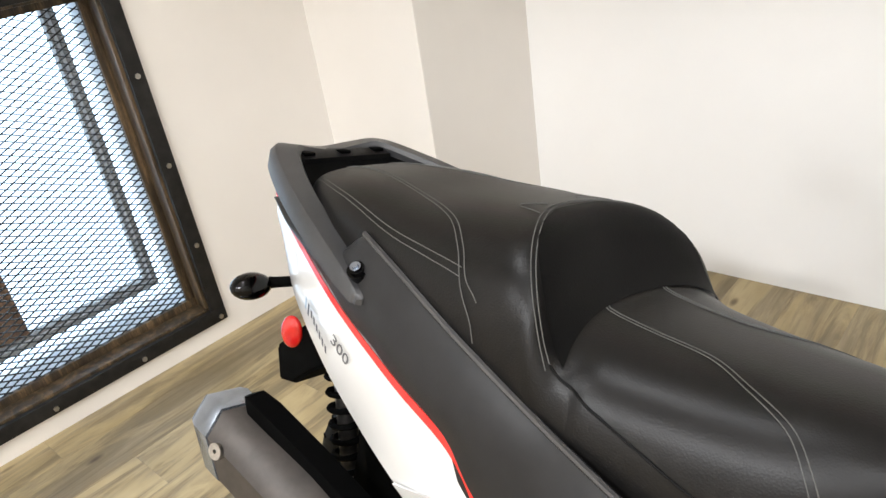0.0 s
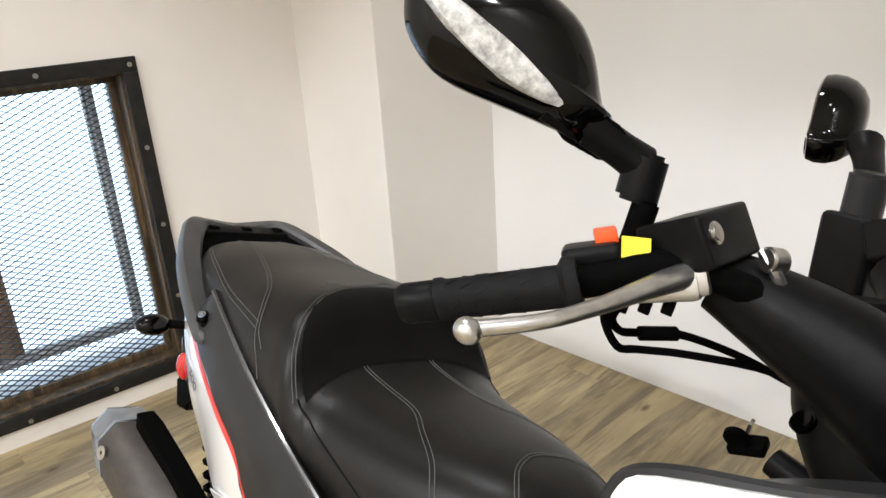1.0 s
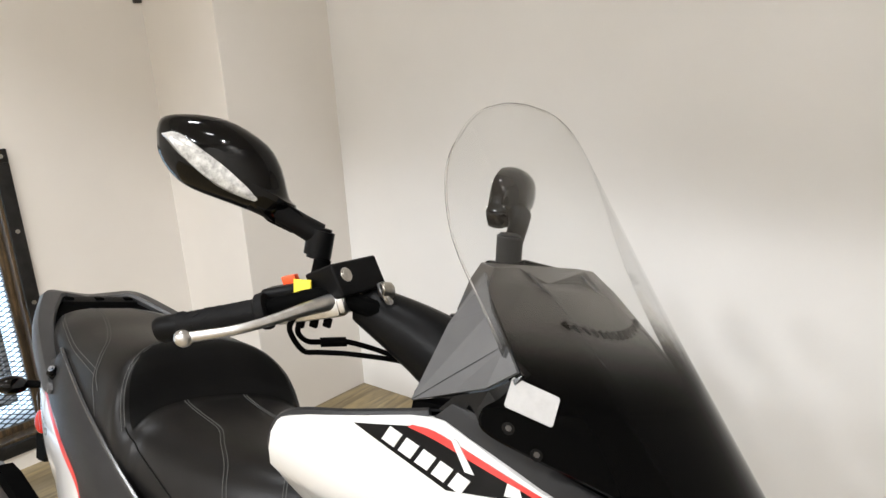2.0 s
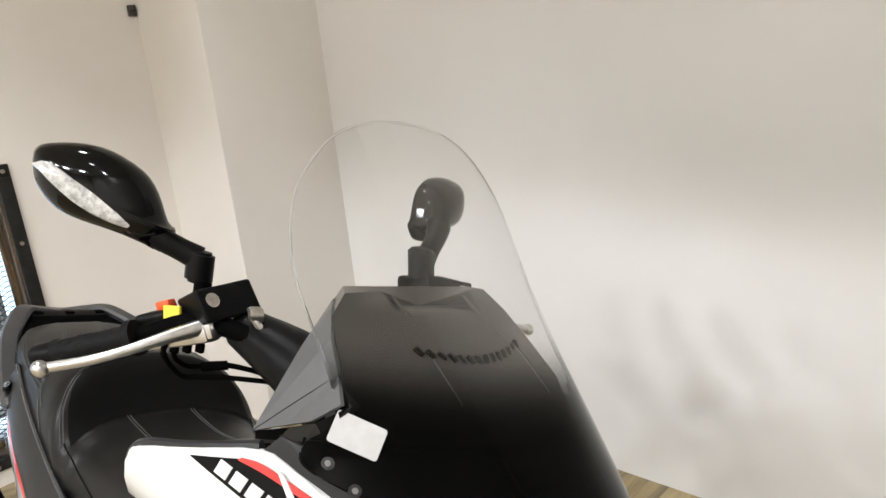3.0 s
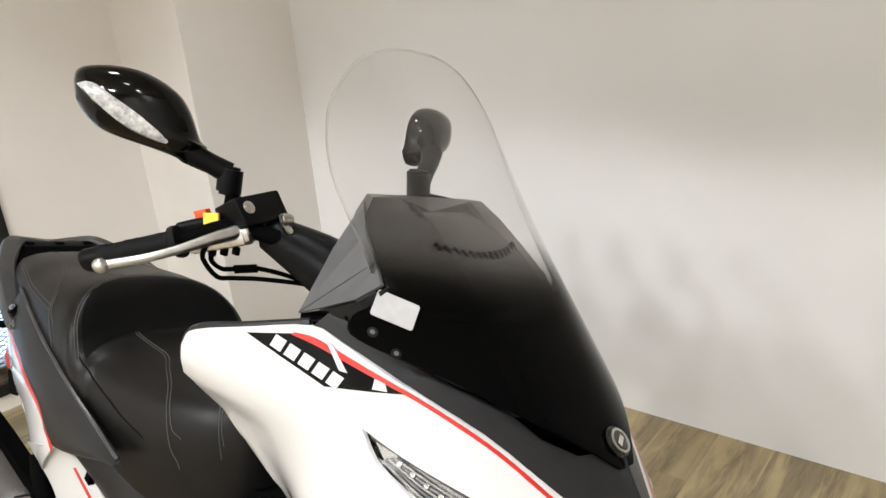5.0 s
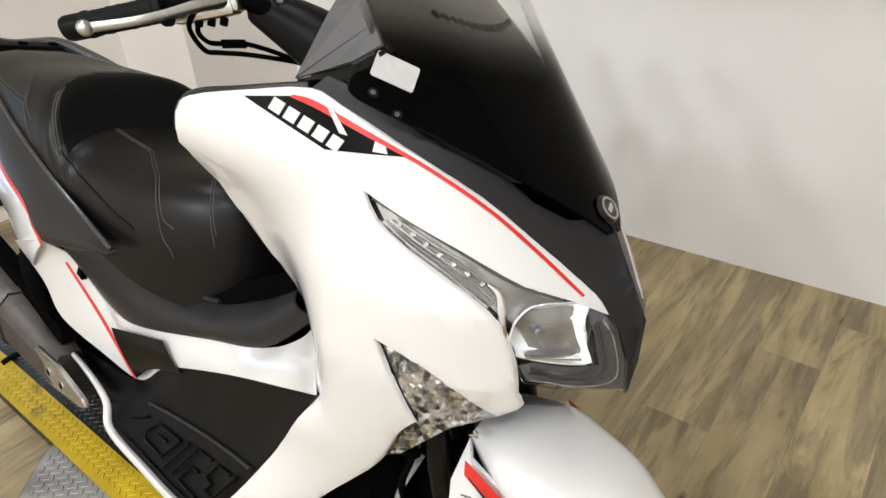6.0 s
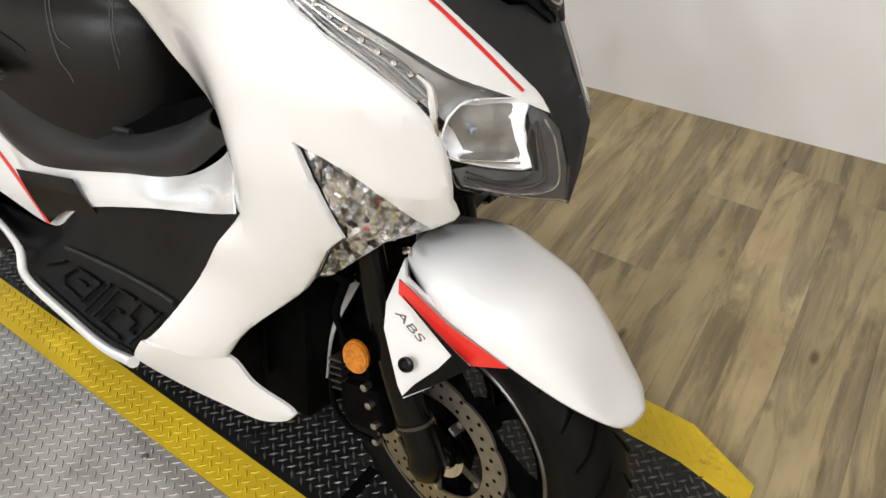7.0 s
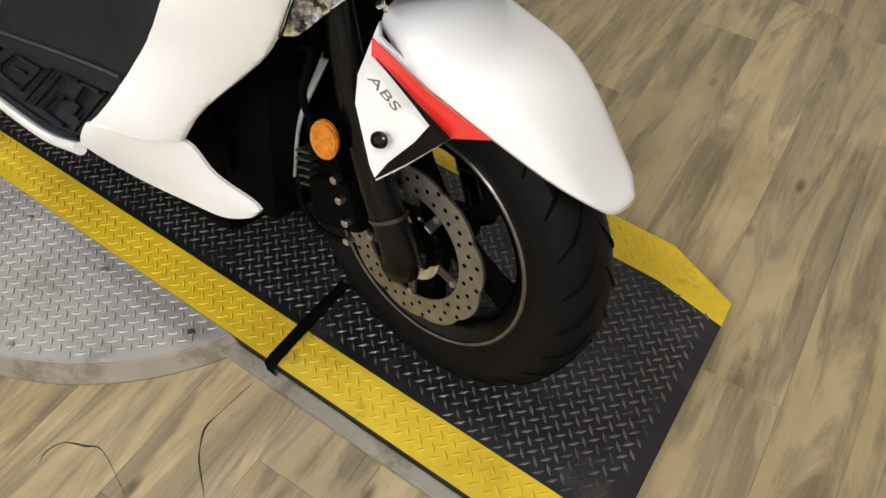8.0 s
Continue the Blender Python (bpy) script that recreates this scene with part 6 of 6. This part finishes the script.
def plate(points, material, name, parent, label="", thick=0.003, puff=0.0):
    """A thin plate over a ring of (x, out, z) corners, fanned from its middle."""
    pts = [Vector((x, -d, z)) for x, d, z in points]
    mid = sum(pts, Vector()) / len(pts) + Vector((0, -puff, 0))
    bm = bmesh.new()
    ring = [bm.verts.new(p) for p in pts]
    ring2 = [bm.verts.new(p + Vector((0, thick, 0))) for p in pts]
    c, c2 = bm.verts.new(mid), bm.verts.new(mid + Vector((0, thick, 0)))
    k = len(ring)
    for i in range(k):
        j = (i + 1) % k
        bm.faces.new((ring[i], ring[j], c))
        bm.faces.new((ring2[j], ring2[i], c2))
        bm.faces.new((ring[i], ring2[i], ring2[j], ring[j]))
    other = moved(bm.copy(), Matrix.Diagonal((1, -0.66, 1, 1)))
    return sp(name, bm, material, parent, label), sp(name, other, material, parent, label)


plate([(-0.045, 0.104, 0.660), (-0.010, 0.148, 0.664), (0.06, 0.149, 0.634), (0.148, 0.136, 0.598), (0.106, 0.150, 0.583), (0.060, 0.172, 0.525), (0.025, 0.181, 0.487), (0.010, 0.176, 0.500), (-0.036, 0.153, 0.564), (-0.052, 0.131, 0.592)], WHITE, "fork_guard", mud, "white fork guard", 0.005, 0.010)
plate([(-0.010, 0.1605, 0.665), (0.07, 0.160, 0.632), (0.150, 0.1405, 0.5985), (0.108, 0.156, 0.585), (0.05, 0.166, 0.618), (-0.006, 0.165, 0.646)], RED, "guard_stripe", mud, "broad red stripe", 0.002, 0.003)
plate([(0.003, 0.168, 0.647), (0.058, 0.171, 0.621), (0.113, 0.168, 0.592), (0.085, 0.170, 0.597), (0.072, 0.172, 0.608)], DECAL_BLACK, "guard_wedge", mud, "dark wedge decal", 0.002, 0.001)
plate([(0.113, 0.168, 0.591), (0.066, 0.180, 0.535), (0.021, 0.184, 0.486), (0.042, 0.182, 0.526), (0.071, 0.175, 0.568), (0.085, 0.168, 0.597)], DECAL_BLACK, "guard_wedge", mud, "dark wedge decal", 0.002, 0.002)
sp("guard_bolt", moved(lathe([(0.0, -0.002), (0.006, -0.002), (0.0075, -0.004), (0.0105, -0.003), (0.0115, 0.002), (0.0, 0.002)], 20), pose(0.025, -0.181, 0.550, -22, 0, 0)), FORKBLACK, mud, "dark guard bolt")
bm = moved(lettering("ABS", 0.020), Matrix(((1.5, 0.25, 0, 0), (0, 0.85, 0, 0), (0, 0, 1, 0), (0, 0, 0, 1))))
a0, a1, a2 = Vector((0.000, -0.172, 0.634)), Vector((0.057, -0.1755, 0.604)), Vector((-0.010, -0.177, 0.609))
ex = (a1 - a0).normalized()
ez = (a0 - a2)
ez = (ez - ez.dot(ex) * ex).normalized()
fr = Matrix((ex, ez, ex.cross(ez))).transposed().to_4x4()
fr.translation = a0 - ez * 0.0135 + ex * 0.004
sp("lettering", moved(bm, fr), LETTERGREY, mud, "grey letters ABS", False)

# -- footboards
MATTOP = [(-0.20, 0.25, 0.706), (-0.30, 0.222, 0.655), (-0.505, 0.192, 0.568), (-0.72, 0.177, 0.470), (-0.843, 0.172, 0.376), (-1.007, 0.170, 0.345), (-1.19, 0.168, 0.318)]
MATOUT = [(-0.395, 0.310, 0.377), (-0.497, 0.300, 0.344), (-0.641, 0.280, 0.322), (-0.805, 0.260, 0.316), (-0.855, 0.238, 0.352), (-0.986, 0.210, 0.351), (-1.162, 0.182, 0.338)]
MATMID = [(-0.33, 0.268, 0.485), (-0.43, 0.245, 0.455), (-0.585, 0.222, 0.415), (-0.765, 0.210, 0.375), (-0.845, 0.203, 0.352), (-0.995, 0.190, 0.340), (-1.175, 0.175, 0.322)]
mats = both("footboard_mat", rails(MATTOP, MATOUT, 6, 8, 0, 0.006, MATMID), PLASTIC, None, "black ribbed footboard mat")
both("footboard_rim", tube([(x + 0.002, -d - 0.006, z - 0.006) for x, d, z in MATOUT], [0.010, 0.009, 0.009, 0.009, 0.008, 0.007, 0.006], 10, 6), WHITE, None, "white footboard rim")
both("under_skirt", rails([(x, d - 0.004, z - 0.010) for x, d, z in MATOUT], [(x + 0.02, d - 0.11, z - 0.10) for x, d, z in MATOUT], 5, 4, 0.01), MATTE, None, "matte black under-skirt")
ma, mm2, mb = crs(MATTOP, 6), crs(MATMID, 6), crs(MATOUT, 6)


def mat_point(i, t, lift=0.003):
    k = min(int(i), len(ma) - 2)
    f = i - k
    p, m, q = ma[k].lerp(ma[k + 1], f), mm2[k].lerp(mm2[k + 1], f), mb[k].lerp(mb[k + 1], f)
    c = p * (1 - t) ** 2 + (m * 2 - (p + q) / 2) * 2 * t * (1 - t) + q * t * t
    return Vector((c.x, -c.y - lift, c.z + lift))


RIDGES = [[(2.0, 0.56), (2.4, 0.90)], [(3.2, 0.58), (6.0, 0.58), (6.0, 0.70), (4.4, 0.72), (4.4, 0.80), (3.3, 0.80)], [(7.0, 0.58), (9.4, 0.58), (9.4, 0.88)], [(7.2, 0.72), (8.2, 0.72), (8.2, 0.88), (4.6, 0.90)],
          [(10.6, 0.58), (10.6, 0.90)], [(11.6, 0.62), (14.6, 0.60), (15.0, 0.72), (14.4, 0.82), (11.8, 0.84), (11.6, 0.62)], [(12.6, 0.70), (13.8, 0.70)], [(16.0, 0.60), (17.4, 0.74)]]
for line in RIDGES:
    both("mat_ridge", tube([mat_point(a, b) for a, b in line], 0.0030, 6, 1), PLASTIC, mats[0], "moulded ridge")
both("mat_ridge", tube([mat_point(i * 1.0, 0.95) for i in range(1, 18)], 0.0028, 6, 1), PLASTIC, mats[0], "moulded ridge")
both("mat_ridge", tube([mat_point(i * 1.0, 0.46) for i in range(1, 18)], 0.0042, 6, 1), COVER, mats[0], "moulded crease between the two treads")
sp("belly_pan", box(-1.25, -0.30, -0.15, 0.15, 0.16, 0.36, 0.03), MATTE, None, "matte black belly")

# -- rear wheel, engine, rest and stand
wheel("rear_wheel", (-1.36, 0.0, 0.300), 0.272, 0.145, 0.170, 0, "rear wheel with dark cast rim")
sp("engine_case", join(moved(box(-0.30, 0.28, -0.12, 0.06, -0.09, 0.10, 0.03), pose(-1.12, 0.10, 0.33)), moved(box(-0.2, 0.2, -0.05, 0.05, -0.08, 0.06, 0.02), pose(-1.16, -0.10, 0.33))), MATTE, None, "dark engine case")
peg = both("foot_rest", prism([(-1.18, 0.290), (-1.165, 0.335), (-1.12, 0.362), (-1.03, 0.355), (-0.93, 0.318), (-0.915, 0.300), (-0.94, 0.285), (-1.08, 0.275)], -0.262, -0.250, "xz", 0.004), METAL, None, "drilled alloy foot rest")
for i in range(3):
    both("lightening_hole", moved(lathe([(0.008, -0.2645), (0.013, -0.2645), (0.013, -0.261), (0.008, -0.261)], 16), Matrix.Translation((-1.125 + 0.055 * i, 0, 0.326 - 0.010 * i))), CHROME, peg[0])
    both("hole", moved(disc(0.008, -0.2632, -0.2622, 14), Matrix.Translation((-1.125 + 0.055 * i, 0, 0.326 - 0.010 * i))), MATTE, peg[0])
sp("side_stand", tube([(-0.95, 0.13, 0.24), (-0.92, 0.21, 0.12), (-0.90, 0.285, 0.035)], [0.013, 0.012, 0.011], 10), MATTE, None, "black side stand, down")
both("rear_grip_pad", tube([(-1.19, -0.215, 0.56), (-1.15, -0.222, 0.50), (-1.12, -0.218, 0.44)], [0.018, 0.022, 0.014], 10), MATTE, None, "folded black passenger peg")


# ---- floor planks, one by one ----
def plank_mesh(length, width):
    bm = box(-width / 2 + 0.0002, width / 2 - 0.0002, -length / 2 + 0.0002, length / 2 - 0.0002, -0.004, 0.0, 0.0004, 1)
    bmesh.ops.recalc_face_normals(bm, faces=bm.faces)
    me = bpy.data.meshes.new("plank")
    bm.to_mesh(me)
    bm.free()
    me.materials.append(FLOORWOOD)
    return me


PLANK_W, PLANK_L = 0.182, 1.22
plank = plank_mesh(PLANK_L, PLANK_W)
TURNED = 3.5
ca, sa = math.cos(radians(TURNED)), math.sin(radians(TURNED))
rng = random.Random(4)
for i in range(-16, 21):
    shift = rng.random() * PLANK_L
    for j in range(-7, 4):
        gx = i * PLANK_W + 0.03
        # cut where the boards run under the walls
        lo, hi = j * PLANK_L + shift - PLANK_L / 2, j * PLANK_L + shift + PLANK_L / 2
        top = (2.22 + 0.095 * gx * ca - gx * sa) / (ca + 0.095 * sa)
        cut_lo, cut_hi = max(lo, -6.55 - gx * sa), min(hi, top)
        if cut_hi - cut_lo < 0.06:
            continue
        gy = (cut_lo + cut_hi) / 2
        x, y = gx * ca - gy * sa, gx * sa + gy * ca
        if not -2.2 < x < 3.3:
            continue
        whole = cut_hi - cut_lo > PLANK_L - 0.001
        ob = new("plank", plank if whole else plank_mesh(cut_hi - cut_lo, PLANK_W))
        ob.parent = floor
        ob.matrix_basis = pose(x, y, 0, 0, 0, TURNED + (180 if rng.random() < 0.5 else 0))
